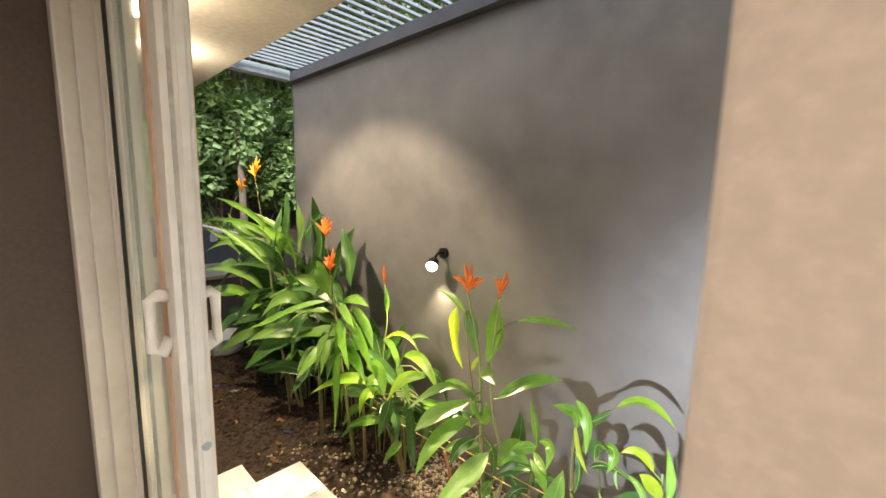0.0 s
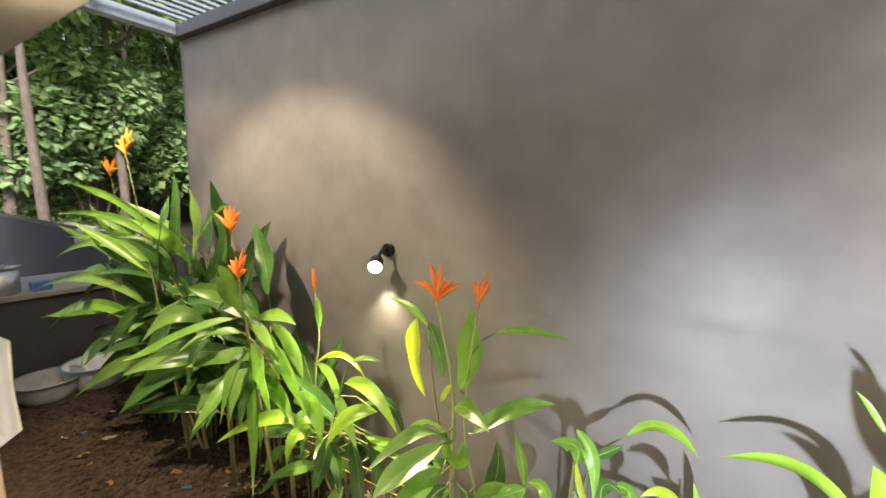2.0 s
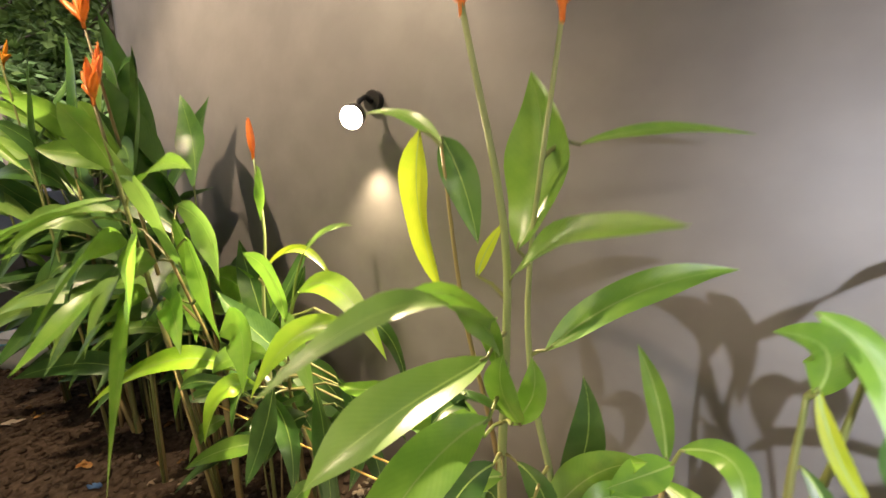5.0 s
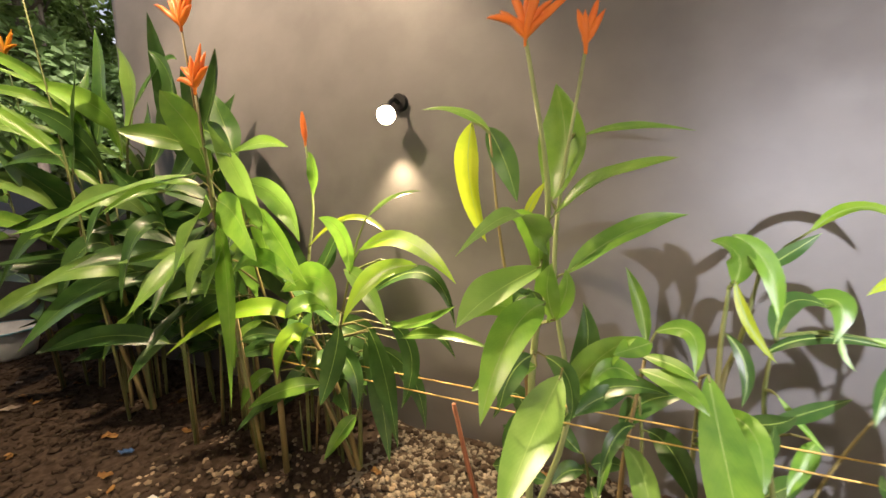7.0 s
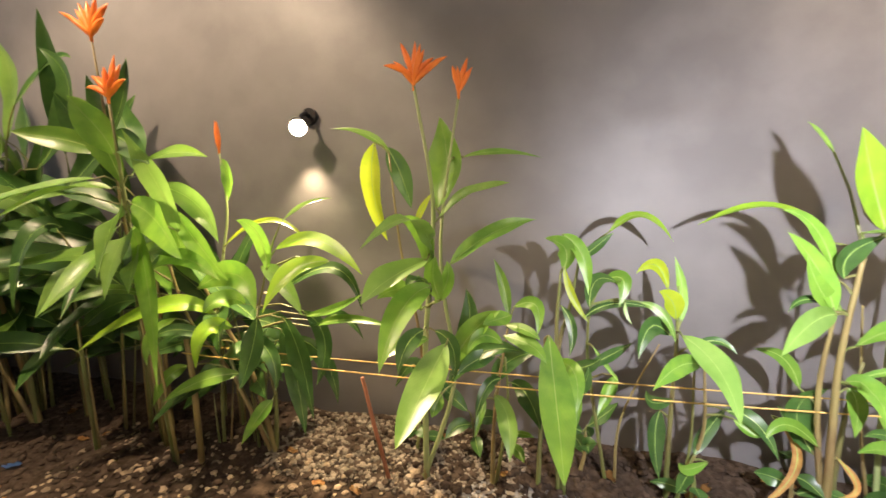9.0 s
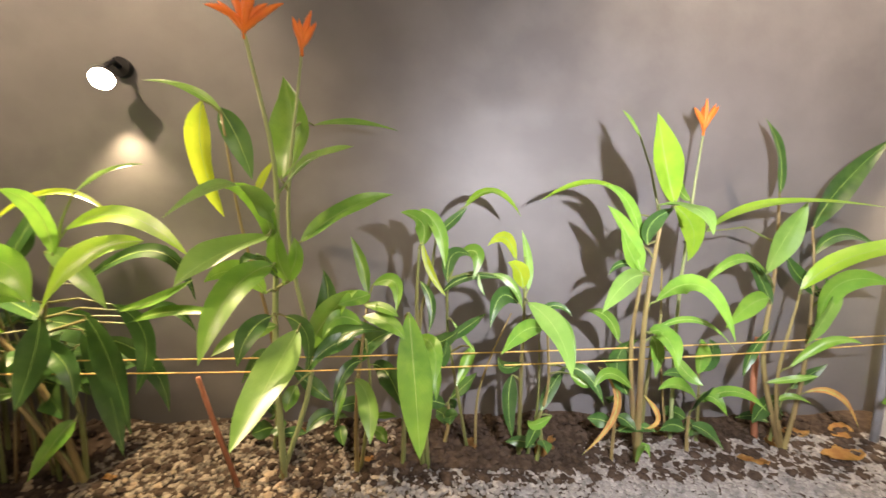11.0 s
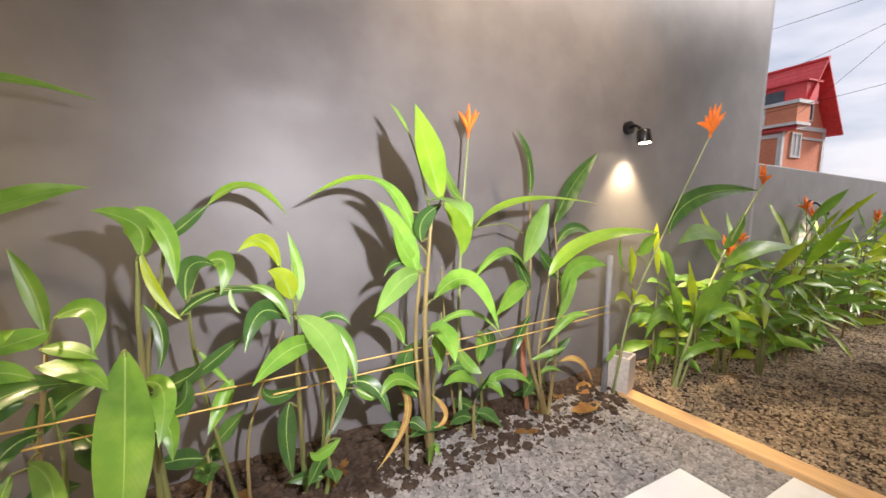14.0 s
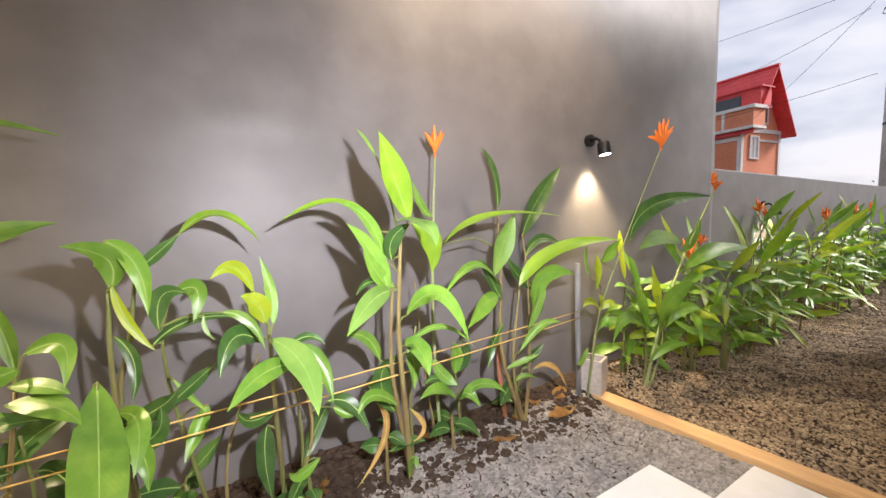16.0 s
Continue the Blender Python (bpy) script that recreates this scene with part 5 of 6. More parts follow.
# low shoots coloured dark to give the shade along the wall foot
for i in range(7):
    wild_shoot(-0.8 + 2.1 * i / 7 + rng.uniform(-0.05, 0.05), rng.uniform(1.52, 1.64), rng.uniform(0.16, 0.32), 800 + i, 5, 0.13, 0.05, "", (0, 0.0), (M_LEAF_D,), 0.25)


# ---- strings, stakes, post ----
def string(a, b, sag):
    a, b = Vector(a), Vector(b)
    pts = [a.lerp(b, i / 24) - Vector((0, 0, sag * 4 * (i / 24) * (1 - i / 24))) for i in range(25)]
    return tagged(obj("string", tube(pts, 0.0022, 6), M_STRING, None, "", True), "thin yellow twine stretched along the plants", "string", "planting strings")


string((-1.52, 1.36, 0.43), (1.355, 1.525, 0.44), 0.02)
string((-1.52, 1.33, 0.41), (1.355, 1.515, 0.415), 0.03)
tagged(obj("stake", tube([(0.99, 1.60, -0.05), (0.975, 1.63, 0.2), (0.972, 1.637, 0.39)], [0.011, 0.011, 0.009], 8), M_STAKE, None, "", True), "thin reddish wooden stake set in gravel", "stake")
tagged(obj("stake", tube([(-0.80, 1.44, -0.05), (-0.85, 1.41, 0.2), (-0.872, 1.375, 0.375)], [0.007, 0.007, 0.006], 8), M_STAKE, None, "", True), "cut brown cane stake set in soil", "stake")
tagged(obj("stake", tube([(-1.50, 1.36, -0.05), (-1.51, 1.355, 0.3), (-1.52, 1.345, 0.5)], [0.011, 0.010, 0.009], 8), M_STEM_Y, None, "", True), "brown cane stake holding twine", "stake")


def block_post():
    t = empty("hollow_block", pose(1.515, 1.56, 0.018, 0, 0, 20), "pale concrete hollow post block standing on timber edging", "block")
    w, k, h = 0.052, 0.012, 0.165
    for name, lo, hi in (("side", (-w, -w, 0), (w, -w + k, h)), ("side", (-w, w - k, 0), (w, w, h)), ("side", (-w, -w + k, 0), (-w + k, w - k, h)), ("side", (w - k, -w + k, 0), (w, w - k, h))):
        part(name, box(lo, hi, 0.003), M_CONC, t)
    part("core", box((-w + k, -w + k, 0), (w - k, w - k, h - 0.05)), M_SOIL, t, "dark soil filling")
    return t


block_post()
tagged(obj("pipe_post", tube([(1.395, 1.55, -0.05), (1.39, 1.55, 0.2), (1.36, 1.535, 0.45), (1.352, 1.53, 0.66)], 0.0125, 12), M_PIPE, None, "", True), "grey plastic pipe post tied with twine", "post")


# ---- gravel ----
def pebbles(count, area, size, seed, sink=0.35):
    """Arrays of vertices and faces of many small stones on the ground."""
    r = np.random.default_rng(seed)
    phi = (1 + 5 ** 0.5) / 2
    ico = np.array([(-1, phi, 0), (1, phi, 0), (-1, -phi, 0), (1, -phi, 0), (0, -1, phi), (0, 1, phi), (0, -1, -phi), (0, 1, -phi), (phi, 0, -1), (phi, 0, 1), (-phi, 0, -1), (-phi, 0, 1)]) / 1.9
    tri = np.array([(0, 11, 5), (0, 5, 1), (0, 1, 7), (0, 7, 10), (0, 10, 11), (1, 5, 9), (5, 11, 4), (11, 10, 2), (10, 7, 6), (7, 1, 8), (3, 9, 4), (3, 4, 2), (3, 2, 6), (3, 6, 8), (3, 8, 9), (4, 9, 5), (2, 4, 11), (6, 2, 10), (8, 6, 7), (9, 8, 1)])
    vs, fs = [], []
    x0, x1, y0, y1 = area
    for i in range(count):
        x, y = r.uniform(x0, x1), r.uniform(y0, y1)
        s = size * r.uniform(0.5, 1.5) * np.array((r.uniform(0.7, 1.3), r.uniform(0.7, 1.3), r.uniform(0.4, 0.75)))
        a = r.uniform(0, 6.28)
        v = ico * r.uniform(0.8, 1.2, (12, 1)) * s
        v = np.stack([v[:, 0] * math.cos(a) - v[:, 1] * math.sin(a), v[:, 0] * math.sin(a) + v[:, 1] * math.cos(a), v[:, 2]], 1)
        z = ground_height(x, y) + s[2] * (1 - sink) * r.uniform(0.4, 1.3)
        fs.append(tri + 12 * i)
        vs.append(v + np.array((x, y, z)))
    return np.concatenate(vs), np.concatenate(fs)


def stone_bed(name, count, area, size, seed, material, label):
    v, f = pebbles(count, area, size, seed)
    me = bpy.data.meshes.new(name)
    me.from_pydata(v.tolist(), [], f.tolist())
    me.materials.append(material)
    return tagged(new(name, me), label, "gravel", kind="stuff")


stone_bed("gravel", 12000, (0.30, 1.50, 1.05, 1.60), 0.0064, 1, M_STONE, "pale grey crushed gravel before the garden wall")
stone_bed("gravel", 4200, (-0.55, 0.35, 1.05, 1.48), 0.0066, 8, M_STONE, "pale grey crushed gravel thinning over soil")
stone_bed("gravel", 2400, (-1.30, -0.35, 1.38, 1.74), 0.0072, 2, M_STONE_W, "grey-brown gravel heaped at the wall foot")
stone_bed("soil_clods", 1700, (-0.60, 1.45, 1.42, 1.74), 0.0125, 9, M_SOIL, "dark soil clods at the wall foot")
stone_bed("gravel", 2500, (1.12, 1.50, 0.86, 1.10), 0.0066, 3, M_STONE, "pale grey crushed gravel beside the tiles")
stone_bed("brown_gravel", 46000, (1.62, 4.6, 0.45, 1.72), 0.0054, 4, M_STONE_B, "brown earthy gravel beyond the timber edging")
stone_bed("brown_gravel", 7000, (4.6, 8.0, 0.6, 1.72), 0.011, 5, M_STONE_B, "brown earthy gravel far along the boundary")
stone_bed("soil_clods", 3500, (-4.2, -0.6, 0.85, 1.72), 0.012, 6, M_SOIL, "dark soil clods under the plants")
stone_bed("soil_clods", 500, (-2.0, -0.6, 0.95, 1.5), 0.010, 7, M_STONE_B, "brown gravel grains scattered on soil")


# ---- litter ----
def litter(name, at, size, material, label, turn):
    bm = bmesh.new()
    n = 6
    rows = []
    for i in range(n):
        rows.append([bm.verts.new((size * (i / (n - 1) - 0.5), size * 0.5 * (j / 3 - 0.5) * math.sin(math.pi * (0.12 + 0.76 * i / (n - 1))), 0.012 + 0.012 * noise.noise((i * 0.9, j * 0.8, turn)))) for j in range(4)])
    for a, b in zip(rows, rows[1:]):
        for j in range(3):
            bm.faces.new((a[j], a[j + 1], b[j + 1], b[j]))
    ext = bmesh.ops.solidify(bm, geom=bm.faces[:], thickness=0.0012)
    ob = tagged(obj(name, bm, material, None, "", True), label, "litter")
    ob.matrix_world = pose(at[0], at[1], ground_height(*at), 0, 0, turn)
    return ob


M_BLUE = mat("blue_plastic", (0.10, 0.22, 0.50), 0.4, grain=20, bump=0.05)
M_PAPER = mat("pale_scrap", (0.62, 0.52, 0.42), 0.8, grain=20, bump=0.1)
litter("wrapper", (-2.14, 1.18), 0.06, M_BLUE, "crumpled blue wrapper on dark soil", 20)
litter("scrap", (-2.95, 1.12), 0.08, M_PAPER, "pale crumpled scrap on dark soil", 60)
litter("scrap", (-3.3, 1.25), 0.05, M_PAPER, "pale crumpled scrap on dark soil", 10)
litter("wrapper", (-3.15, 1.05), 0.04, M_BLUE, "crumpled blue wrapper on dark soil", 80)
for i in range(16):
    x = rng.uniform(-0.9, 1.45) if i < 10 else rng.uniform(1.7, 3.2)
    litter("dry_leaf", (x, rng.uniform(1.35, 1.70)), rng.uniform(0.04, 0.11), M_LEAF_DRY, "curled dry brown leaf lying on gravel", rng.uniform(0, 180))
rl = random.Random(77)
for i in range(34):
    at = (rl.uniform(-3.2, -0.85), rl.uniform(0.92, 1.5))
    if i % 7 == 0:
        litter("scrap", at, rl.uniform(0.02, 0.045), M_PAPER, "pale crumpled scrap on dark soil", rl.uniform(0, 180))
    else:
        litter("dry_leaf", at, rl.uniform(0.025, 0.06), M_LEAF_DRY, "small curled dry leaf on dark soil", rl.uniform(0, 180))
for x, y, s in ((1.22, 1.50, 0.16), (1.32, 1.60, 0.14), (1.15, 1.62, 0.12)):
    litter("dry_leaf", (x, y), s, M_LEAF_DRY, "large curled dry leaf at the wall foot", x * 300)


# ---- wash corner beyond the left hedge ----
M_COUNTER = mat("grey_counter", (0.075, 0.075, 0.08), 0.6, grain=30, stain=4)
M_SLAB = mat("pale_counter_top", (0.36, 0.32, 0.29), 0.6, grain=30, stain=4)
M_ALU = mat("aluminium", (0.62, 0.60, 0.57), 0.35, 0.8, grain=40, stain=9, bump=0.08)
M_BASIN = mat("grey_plastic", (0.40, 0.40, 0.39), 0.45, grain=20, stain=6)
M_WHITEP = mat("white_plastic", (0.74, 0.76, 0.78), 0.4, grain=20, stain=6)
M_TEAL = mat("light_blue_plastic", (0.18, 0.45, 0.60), 0.4, grain=20, stain=6)
M_LILAC = mat("lilac_cloth", (0.55, 0.48, 0.58), 0.9, grain=60, stain=9, bump=0.3)
counter = empty("wash_counter", (-4.5, 1.1, 0.0), "dark grey masonry wash counter with a pale top", "counter")
for nm, lo, hi, m in (("body", (-0.5, -0.6, -0.05), (0.28, 0.64, 0.68), M_COUNTER), ("top", (-0.5, -0.62, 0.68), (0.31, 0.645, 0.72), M_SLAB)):
    part(nm, box(lo, hi, 0.006), m, counter)


def vessel(name, at, r, h, m, label, flare=1.2, rim=None):
    t = empty(name, at, label, name.replace("_", " "))
    part("body", lathe([(0.0, 0.0), (r * 0.96, 0.0), (r, 0.012), (r * flare, h), (r * flare - 0.004, h), (r - 0.004, 0.016), (0.0, 0.014)], 28), m, t, "", True)
    part("rim", lathe([(r * flare - 0.004, h - 0.006), (r * flare + 0.010, h - 0.004), (r * flare + 0.010, h + 0.004), (r * flare - 0.004, h + 0.005)], 28), rim or m, t, "rolled rim", True)
    return t


pot = vessel("cooking_pot", (-4.36, 0.98, 0.72), 0.11, 0.20, M_ALU, "dented aluminium cooking pot on the counter", 1.02)
part("ladle", tube([(0.02, 0, 0.10), (0.06, 0.01, 0.20), (0.12, 0.02, 0.235)], 0.006, 8), M_ALU, pot, "", True)
vessel("wash_basin", (-3.95, 1.09, ground_height(-3.95, 1.09)), 0.165, 0.14, M_BASIN, "grey plastic wash basin on soil", 1.2)
vessel("wash_basin", (-3.93, 1.36, ground_height(-3.93, 1.36) + 0.0), 0.165, 0.17, M_WHITEP, "white plastic basin with a light blue rim behind another", 1.2, M_TEAL)
tagged(obj("soap_box", box((-4.36, 1.13, 0.72), (-4.26, 1.25, 0.79), 0.012), M_BLUE), "small dark blue plastic box on the counter", "box")
cloth = lathe([(0.0, 0.0), (0.10, -0.005), (0.14, -0.06), (0.13, -0.14)], 20)
for v in cloth.verts:
    v.co += 0.03 * noise.noise_vector(v.co * 14)
    v.co.y *= 0.8
tagged(obj("cloth", cloth, M_LILAC, None, "", True), "crumpled lilac cloth drying on the boundary wall", "cloth").matrix_world = pose(-5.4, 1.82, 1.085)

# ---- woods behind the left wall ----
M_FOL = mat("bush_leaves", (0.22, 0.31, 0.085), 0.5, tones=((0.14, 0.22, 0.06), (0.30, 0.39, 0.12)), grain=3, stain=0.9, bump=0.0, island=0.5, transmit=0.35)
M_FOL_L = mat("vine_leaves", (0.34, 0.47, 0.19), 0.5, tones=((0.22, 0.34, 0.12), (0.44, 0.56, 0.27)), grain=3, stain=0.9, bump=0.0, island=0.4, transmit=0.35)
M_BARK = mat("grey_bark", (0.20, 0.15, 0.115), 0.9, tones=((0.12, 0.09, 0.07), (0.30, 0.24, 0.19)), grain=30, stain=5, bump=0.8, stretch=(1, 1, 0.25))
M_KERB = mat("stone_kerb", (0.42, 0.34, 0.30), 0.9, tones=((0.30, 0.24, 0.21), (0.52, 0.44, 0.39)), grain=30, stain=5, bump=0.5)


def leaf_cloud(centres, count, size, seed, broad=0.75):
    """Many small folded leaves round the given centres (x, y, z, radius)."""
    r = np.random.default_rng(seed)
    vs, fs = [], []
    weights = np.array([c[3] ** 2 for c in centres])
    pick = r.choice(len(centres), count, p=weights / weights.sum())
    for i in range(count):
        cx, cy, cz, rad = centres[pick[i]]
        d = r.normal(size=3)
        d /= np.linalg.norm(d)
        p = np.array((cx, cy, cz)) + d * rad * r.uniform(0.55, 1.05) * np.array((1, 1, 0.8))
        out = d + r.normal(scale=0.5, size=3) + np.array((0, 0, -0.35))
        out /= np.linalg.norm(out)
        side = np.cross(out, (0, 0, 1.0)) + r.normal(scale=0.35, size=3)
        side /= np.linalg.norm(side)
        up = np.cross(side, out)
        ln = size * r.uniform(0.5, 1.4)
        w = ln * broad * 0.5
        o = len(vs)
        vs += [p, p + out * ln * 0.45 + side * w - up * w * 0.25, p + out * ln * 0.45 + up * w * 0.1, p + out * ln * 0.45 - side * w - up * w * 0.25, p + out * ln - up * ln * 0.12]
        fs += [(o, o + 1, o + 2), (o, o + 2, o + 3), (o + 1, o + 4, o + 2), (o + 2, o + 4, o + 3)]
    return vs, fs


def crown(name, parent, centres, count, size, seed, material, broad=0.75):
    v, f = leaf_cloud(centres, count, size, seed, broad)
    me = bpy.data.meshes.new(name)
    me.from_pydata([tuple(float(c) for c in p) for p in v], [], f)
    me.materials.append(material)
    ob = new(name, me)
    ob.parent = parent
    return ob


def shrub(x, y, h, w, seed, material, label, size=0.16, count=1100, broad=0.75):
    r = random.Random(seed)
    t = empty("shrub", (x, y, ground_height(x, y)), label, "shrub", "woods behind the wall")
    cs = [(r.uniform(-w, w) * 0.7, r.uniform(-w, w) * 0.7, h * r.uniform(0.34, 1.0), w * r.uniform(0.26, 0.52)) for _ in range(12)]
    crown("crown", t, cs, count, size, seed, material, broad)
    for c in cs[:5]:
        part("branch", tube([(0, 0, -0.1), (c[0] * 0.4, c[1] * 0.4, c[2] * 0.55), c[:3]], [0.03, 0.02, 0.008], 6), M_BARK, t, "", True)
    return t


def tree(x, y, h, seed, r0=0.07, lean=0.0, crown_w=1.3, count=1500, size=0.2, label="slim forest tree with a grey-brown trunk"):
    r = random.Random(seed)
    t = empty("tree", (x, y, ground_height(x, y)), label, "tree", "woods behind the wall")
    pts = [(lean * h * s + 0.08 * math.sin(5 * s + seed), 0.06 * math.sin(4 * s + seed * 2), h * s - 0.1 * (s == 0)) for s in (0, 0.15, 0.3, 0.45, 0.6, 0.75, 0.9)]
    part("trunk", tube(pts, [r0 * (1.25 - 0.9 * i / 6) for i in range(7)], 10), M_BARK, t, "", True)
    cs = []
    for i in range(9):
        a, s = r.uniform(0, 6.28), r.uniform(0.55, 1.0)
        c = (lean * h * s + math.cos(a) * crown_w * r.uniform(0.3, 1), math.sin(a) * crown_w * r.uniform(0.3, 1), h * s + r.uniform(0, 0.5), crown_w * r.uniform(0.3, 0.5))
        cs.append(c)
        b = (lean * h * s * 0.85, 0, h * s * 0.85)
        part("limb", tube([b, tuple((p + q) / 2 + 0.05 for p, q in zip(b, c)), c[:3]], [r0 * 0.4, r0 * 0.25, r0 * 0.1], 6), M_BARK, t, "", True)
    crown("crown", t, cs, count, size, seed, M_FOL)
    return t


rw = random.Random(5)
# the bank runs away to the left; rows of growth stand one behind the other across the view
for row, (dist, n, h0, h1, w, m, size, cnt, label) in enumerate((
        (9.3, 4, 0.4, 0.8, 0.7, M_FOL, 0.09, 1500, "low dense green undergrowth shrub on the bank"),
        (10.6, 11, 2.0, 4.2, 1.35, M_FOL_L, 0.17, 4200, "tall shrub hung with broad light green vine leaves"),
        (14.5, 11, 3.6, 6.0, 1.8, M_FOL, 0.20, 3200, "dark green woodland thicket on the bank"),
        (19.0, 15, 7.0, 10.5, 2.7, M_FOL, 0.32, 2800, "tall dark green woodland mass behind the bank"))):
    for i in range(n):
        a = radians(96 - 62 * i / (n - 1) + rw.uniform(-2, 2))
        d = dist * rw.uniform(0.92, 1.1)
        x, y = -1.2 - d * math.sin(a), 1.2 + d * math.cos(a)
        y = max(y, 2.5)
        shrub(x, y, rw.uniform(h0, h1), w * rw.uniform(0.85, 1.15), 40 + 40 * row + i, M_FOL if (row == 1 and i % 4 == 0) else m, label, size, cnt, 0.95 if row == 1 else 0.75)
for i, (x, y, h) in enumerate(((-8.9, 2.3, 6.5), (-10.3, 2.25, 6.0), (-10.7, 2.35, 5.0), (-10.2, 3.8, 8.0), (-9.3, 5.6, 8.5), (-6.4, 7.0, 9.0), (-8.8, 7.4, 9.0), (-11.5, 7.0, 9.0), (-2.6, 7.5, 9.0), (-0.8, 8.0, 9.0), (-14, 5.5, 9), (-10, 10, 11), (-6, 10.5, 11), (-12.5, 4.4, 9))):
    tree(x, y, h, 130 + i, 0.075 if i else 0.07, rw.uniform(-0.05, 0.05))
kerb = empty("stone_kerb", (-9.0, 2.9, 0.3), "low rough pinkish stone kerb at the foot of the wooded bank", "kerb")
kx = -7.0
while kx < 3.5:
    w = rw.uniform(0.5, 0.9)
    gy = ground_height(kx - 9.0, 2.9) - 0.3
    part("stone", box((kx, -0.15, gy - 0.1), (kx + w - 0.02, 0.15, gy + 0.42 + rw.uniform(-0.04, 0.04)), 0.02), M_KERB, kerb)
    kx += w


# ---- beyond the right boundary wall: house, pole, wires ----
M_RED = mat("red_roof_sheet", (0.80, 0.07, 0.07), 0.5, tones=((0.68, 0.05, 0.05), (0.86, 0.11, 0.11)), grain=8, stain=1, bump=0.05)
M_ORANGE = mat("orange_house_paint", (0.78, 0.28, 0.15), 0.8, tones=((0.70, 0.23, 0.12), (0.84, 0.34, 0.19)), grain=10, stain=0.8, bump=0.05)
M_TRIMW = mat("white_house_trim", (0.78, 0.74, 0.70), 0.7, grain=10, stain=2)
M_PANE = mat("dark_window_pane", (0.06, 0.07, 0.08), 0.12, grain=4, stain=1, bump=0.0)
M_CURTAIN = mat("pale_curtain", (0.60, 0.58, 0.56), 0.9, grain=40, stain=4, stretch=(1, 9, 0.2))


def red_house():
    """A narrow two-storey house with a steep red gable roof; the gable looks along -x."""
    h = empty("house", pose(22.0, 8.1, 0.0, 0, 0, 80), "orange two-storey house with white trim and a steep red gable roof", "house")
    W, L, Z1, Z2 = 1.40, 7.0, 4.55, 7.15   # half width, length, eave, ridge
    part("wall", box((0, -W, 0), (0.2, W, Z1)), M_ORANGE, h, "orange front wall")
    part("wall", box((0.2, -W, 0), (L, -W + 0.2, Z1)), M_ORANGE, h)
    part("wall", box((0.2, W - 0.2, 0), (L, W, Z1)), M_ORANGE, h)
    part("wall", box((L - 0.2, -W + 0.2, 0), (L, W - 0.2, Z1)), M_ORANGE, h)
    bm = bmesh.new()
    tri = [bm.verts.new(v) for v in ((0.02, -W, Z1), (0.02, W, Z1), (0.02, 0, Z2 - 0.15), (0.18, -W, Z1), (0.18, W, Z1), (0.18, 0, Z2 - 0.15))]
    bm.faces.new(tri[:3]), bm.faces.new(tri[3:][::-1])
    for a, b in ((0, 1), (1, 2), (2, 0)):
        bm.faces.new((tri[a], tri[b], tri[b + 3], tri[a + 3]))
    bmesh.ops.recalc_face_normals(bm, faces=bm.faces[:])
    part("gable", bm, M_ORANGE, h, "orange gable wall")
    run = W + 0.16
    drop = Z2 - (Z2 - Z1) * run / W
    for sgn in (-1, 1):
        n = 14
        for i in range(n):
            bm = bmesh.new()
            a, b = i / n, (i + 1) / n
            za, zb = Z2 + (drop - Z2) * a, Z2 + (drop - Z2) * b
            ya, yb = sgn * run * a, sgn * run * b
            lo = [bm.verts.new(v) for v in ((-0.6, ya, za), (L + 0.3, ya, za), (L + 0.3, yb, zb + 0.02), (-0.6, yb, zb + 0.02), (-0.6, ya, za + 0.09), (L + 0.3, ya, za + 0.09), (L + 0.3, yb, zb + 0.11), (-0.6, yb, zb + 0.11))]
            for q in ((0, 1, 2, 3), (7, 6, 5, 4), (0, 4, 5, 1), (1, 5, 6, 2), (2, 6, 7, 3), (3, 7, 4, 0)):
                bm.faces.new([lo[k] for k in q])
            bmesh.ops.recalc_face_normals(bm, faces=bm.faces[:])
            part("roof_sheet", bm, M_RED, h)
    part("ridge_cap", tube([(-0.62, 0, Z2 + 0.1), (L + 0.3, 0, Z2 + 0.1)], 0.08, 8), M_RED, h)
    for lo, hi in (((-0.06, -W - 0.03, Z1 - 0.12), (0.0, W + 0.03, Z1 + 0.06)), ((-0.05, -W - 0.03, 2.55), (0.0, -W + 0.12, Z1 - 0.12)), ((-0.05, W - 0.12, 0.4), (0.0, W + 0.03, Z1 - 0.12)), ((-0.05, -0.7, Z1 + 1.05), (0.0, 0.7, Z1 + 1.17)), ((0.0, W, Z1 - 0.12), (L, W + 0.05, Z1 + 0.05))):
        part("trim", box(lo, hi), M_TRIMW, h, "white trim band")
    for y0, y1, z0, z1 in ((-0.42, 0.42, Z1 + 0.28, Z1 + 1.05),):
        win = part("window", box((-0.06, y0, z0), (0.0, y0 + 0.07, z1)), M_TRIMW, h, "white framed window")
        part("frame", box((-0.06, y1 - 0.07, z0), (0.0, y1, z1)), M_TRIMW, win)
        part("frame", box((-0.06, y0 + 0.07, z1 - 0.07), (0.0, y1 - 0.07, z1)), M_TRIMW, win)
        part("frame", box((-0.06, y0 + 0.07, z0), (0.0, y1 - 0.07, z0 + 0.07)), M_TRIMW, win)
        part("frame", box((-0.05, (y0 + y1) / 2 - 0.03, z0 + 0.07), (0.0, (y0 + y1) / 2 + 0.03, z1 - 0.07)), M_TRIMW, win)
        part("pane", box((-0.025, y0 + 0.07, z0 + 0.07), (-0.012, y1 - 0.07, z1 - 0.07)), M_CURTAIN if z0 < Z1 else M_PANE, win)
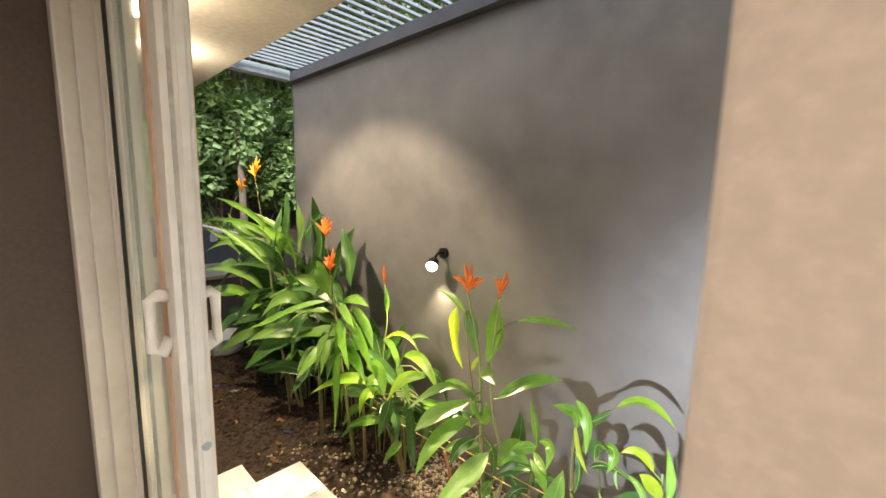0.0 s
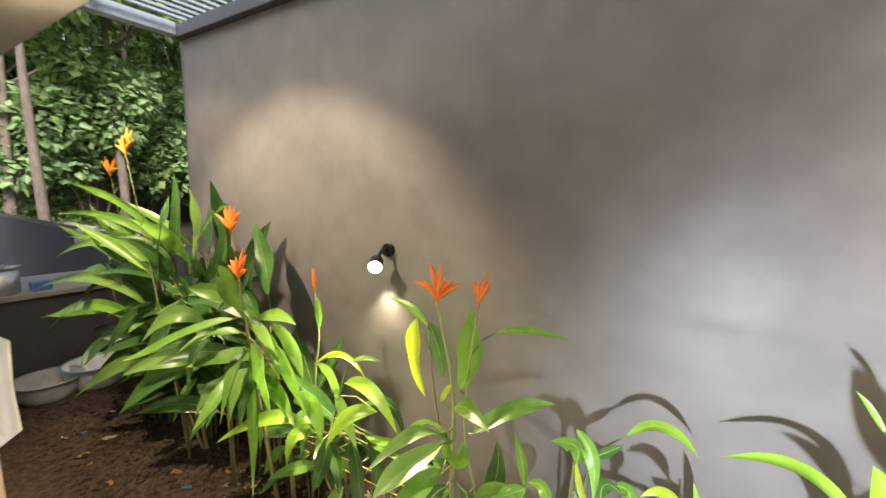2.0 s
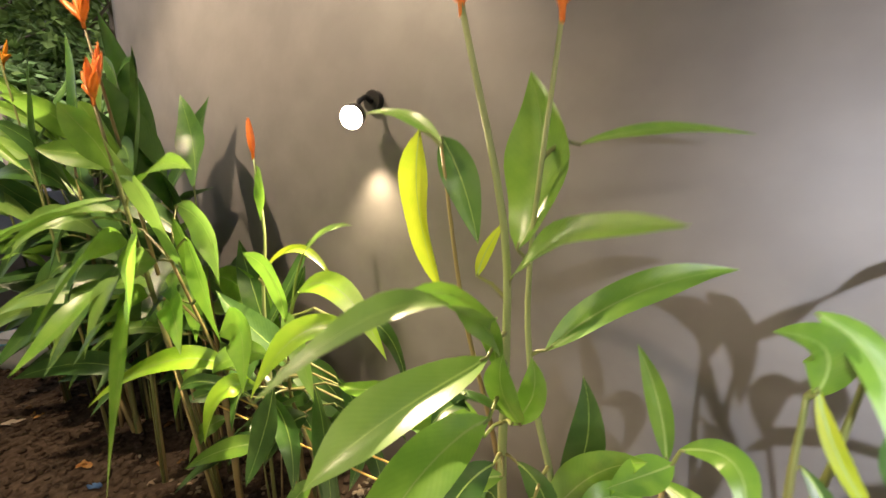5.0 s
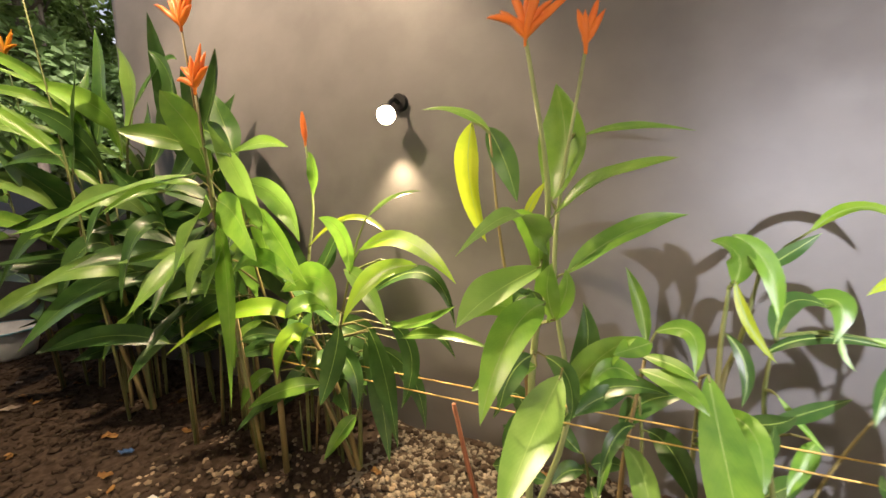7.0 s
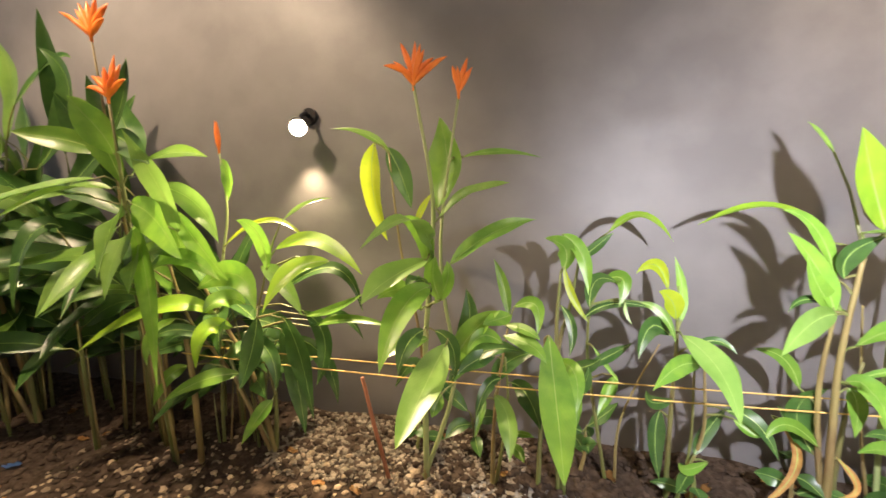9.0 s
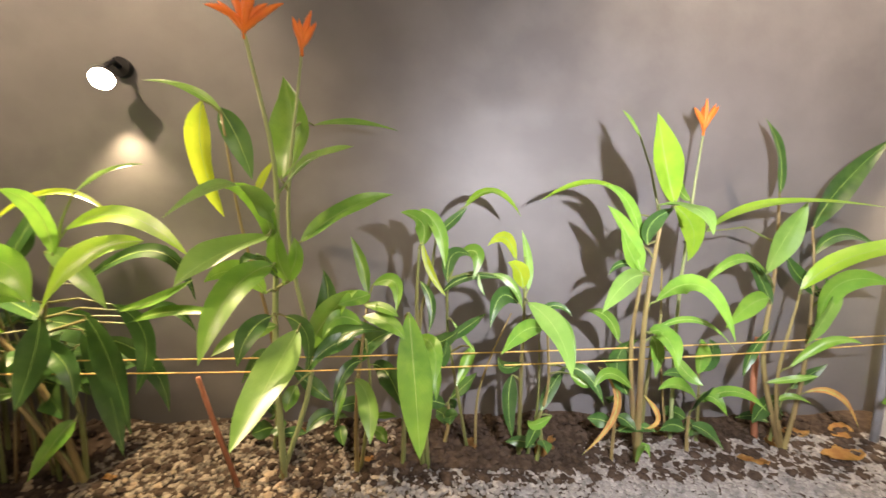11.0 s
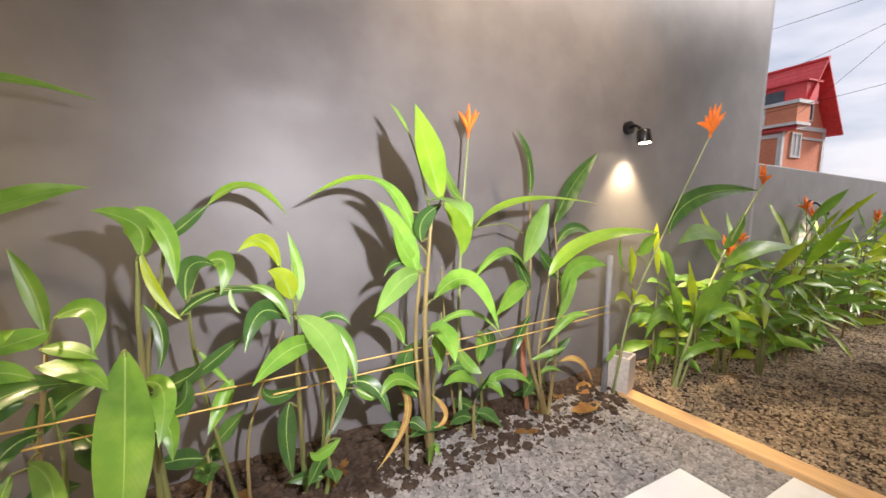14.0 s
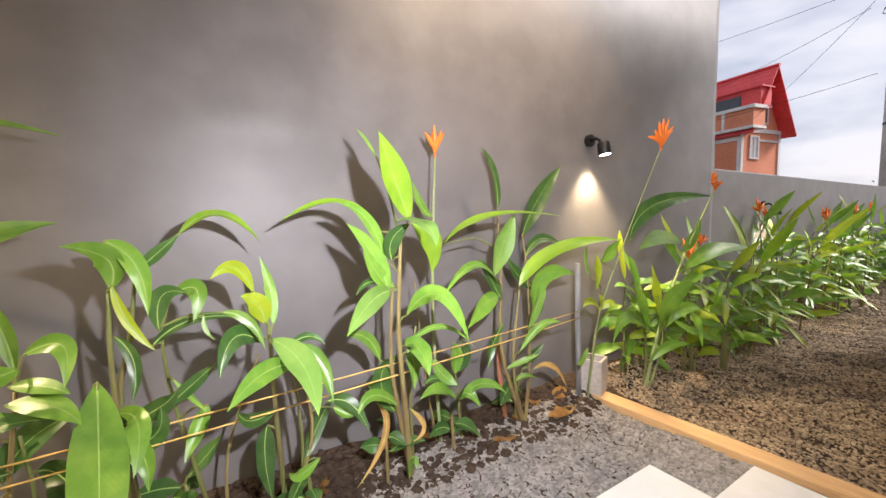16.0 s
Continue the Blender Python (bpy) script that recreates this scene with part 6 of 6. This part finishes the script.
    for lo, hi in (((-0.03, W, Z1 - 0.5), (4.5, W + 0.05, Z1 - 0.34)), ((2.35, W, 0.3), (2.55, W + 0.06, Z1 + 0.3)), ((0.0, W, 0.3), (0.12, W + 0.05, Z1 - 0.5)), ((1.9, W, Z1 + 0.02), (4.5, W + 0.12, Z1 + 0.2))):
        part("trim", box(lo, hi), M_TRIMW, h, "white trim band")
    side = part("window", box((1.1, W + 0.001, 3.0), (1.17, W + 0.06, 4.02)), M_TRIMW, h, "white framed window")
    for lo, hi in (((1.5, W + 0.001, 3.0), (1.57, W + 0.06, 4.02)), ((1.17, W + 0.001, 3.95), (1.5, W + 0.06, 4.02)), ((1.17, W + 0.001, 3.0), (1.5, W + 0.06, 3.07)), ((1.32, W + 0.001, 3.07), (1.36, W + 0.05, 3.95))):
        part("frame", box(lo, hi), M_TRIMW, side)
    part("pane", box((1.17, W + 0.002, 3.07), (1.5, W + 0.02, 3.95)), M_CURTAIN, side)
    bay = part("bay", box((1.75, W + 0.002, 0.0), (4.2, W + 0.55, 5.0)), M_ORANGE, h, "orange side bay")
    for lo, hi in (((1.68, W + 0.0, 5.0), (4.3, W + 0.64, 5.14)), ((1.70, W + 0.552, 4.0), (4.25, W + 0.60, 4.14)), ((1.70, W + 0.552, 0.3), (1.86, W + 0.60, 4.0)), ((2.55, W + 0.552, 0.3), (2.70, W + 0.60, 4.0))):
        part("trim", box(lo, hi), M_TRIMW, bay, "white trim band")
    # lower window on the gable wall
    low = part("window", box((-0.06, 0.18, 3.25), (0.0, 0.26, 4.30)), M_TRIMW, h, "white framed window")
    for lo, hi in (((-0.06, 0.74, 3.25), (0.0, 0.82, 4.30)), ((-0.06, 0.26, 4.22), (0.0, 0.74, 4.30)), ((-0.06, 0.26, 3.25), (0.0, 0.74, 3.33)), ((-0.05, 0.47, 3.33), (0.0, 0.53, 4.22))):
        part("frame", box(lo, hi), M_TRIMW, low)
    part("pane", box((-0.025, 0.26, 3.33), (-0.012, 0.74, 4.22)), M_CURTAIN, low)
    part("trim", box((-0.05, -W - 0.03, 4.05), (0.0, 0.10, 4.15)), M_TRIMW, h, "white trim band")
    # balcony dormer on the near slope
    d = part("dormer", box((-0.5, 0.25, Z1 + 0.86), (2.2, 1.0, Z1 + 1.70)), M_RED, h, "red sheet dormer with a dark opening")
    part("pane", box((0.3, 1.002, Z1 + 0.93), (2.1, 1.03, Z1 + 1.52)), M_PANE, d)
    part("dormer_roof", box((-0.6, 0.2, Z1 + 1.70), (2.3, 1.12, Z1 + 1.77)), M_RED, d)
    balcony = part("balcony", box((-0.62, 0.85, Z1 + 0.02), (2.2, 1.66, Z1 + 0.74)), M_ORANGE, h, "orange balcony with white bands")
    part("trim", box((-0.70, 0.80, Z1 + 0.74), (2.25, 1.74, Z1 + 0.88)), M_TRIMW, balcony)
    part("trim", box((-0.66, 0.80, Z1 - 0.10), (2.22, 1.70, Z1 + 0.02)), M_TRIMW, balcony)
    part("trim", box((0.55, 1.66, Z1 + 0.02), (0.68, 1.70, Z1 + 0.74)), M_TRIMW, balcony)
    return h


red_house()

M_POLE = mat("concrete_pole", (0.74, 0.69, 0.64), 0.85, grain=14, stain=2, bump=0.2)
pole = empty("utility_pole", (16.2, 3.12, 0.0), "round concrete utility pole with steel bands and wires", "utility pole")
part("shaft", tube([(0, 0, -0.2), (0, 0, 4), (0, 0, 9)], [0.17, 0.15, 0.12], 14), M_POLE, pole, "", True)
for z in (3.2, 6.6):
    part("band", tube([(0, 0, z), (0, 0, z + 0.06)], 0.165, 14), M_DARKSTEEL, pole)
part("crossarm", box((-0.06, -0.8, 7.0), (0.06, 0.8, 7.12), 0.01), M_DARKSTEEL, pole)
part("wire_coil", tube([(-0.2 + 0.28 * math.cos(a), 0.25 * math.sin(a * 1.3), 6.5 + 0.35 * math.sin(a)) for a in [i * 0.4 for i in range(34)]], 0.012, 5), M_BLACK, pole, "loose coil of cable", True)
for i, (y, z, dy, dz) in enumerate(((3.5, 7.0, 16, 1.8), (3.6, 6.4, 15, 0.8), (3.4, 4.6, 15, 0.3), (3.5, 6.6, 10, -3.0))):
    a, b = Vector((16, y, z)), Vector((18 + 8 * (i % 2), y + dy, z + dz))
    pts = [a.lerp(b, k / 16) - Vector((0, 0, 0.5 * 4 * (k / 16) * (1 - k / 16))) for k in range(17)]
    tagged(obj("overhead_wire", tube(pts, 0.0065, 5), M_BLACK, None, "", True), "thin dark overhead wire against cloudy sky", "wire", "overhead wires")
for i, (x, y, h) in enumerate(((66, 10, 3.2),)):
    shrub(x, y, h, 3.0, 400 + i, M_FOL, "distant dark green tree on the horizon", 0.5, 700)
for i in range(5):
    shrub(8.3 + 0.7 * i, 1.0 + 0.1 * (i % 2), 0.9, 0.5, 420 + i, M_FOL, "dark green shrub at the end of the strip", 0.12, 500)
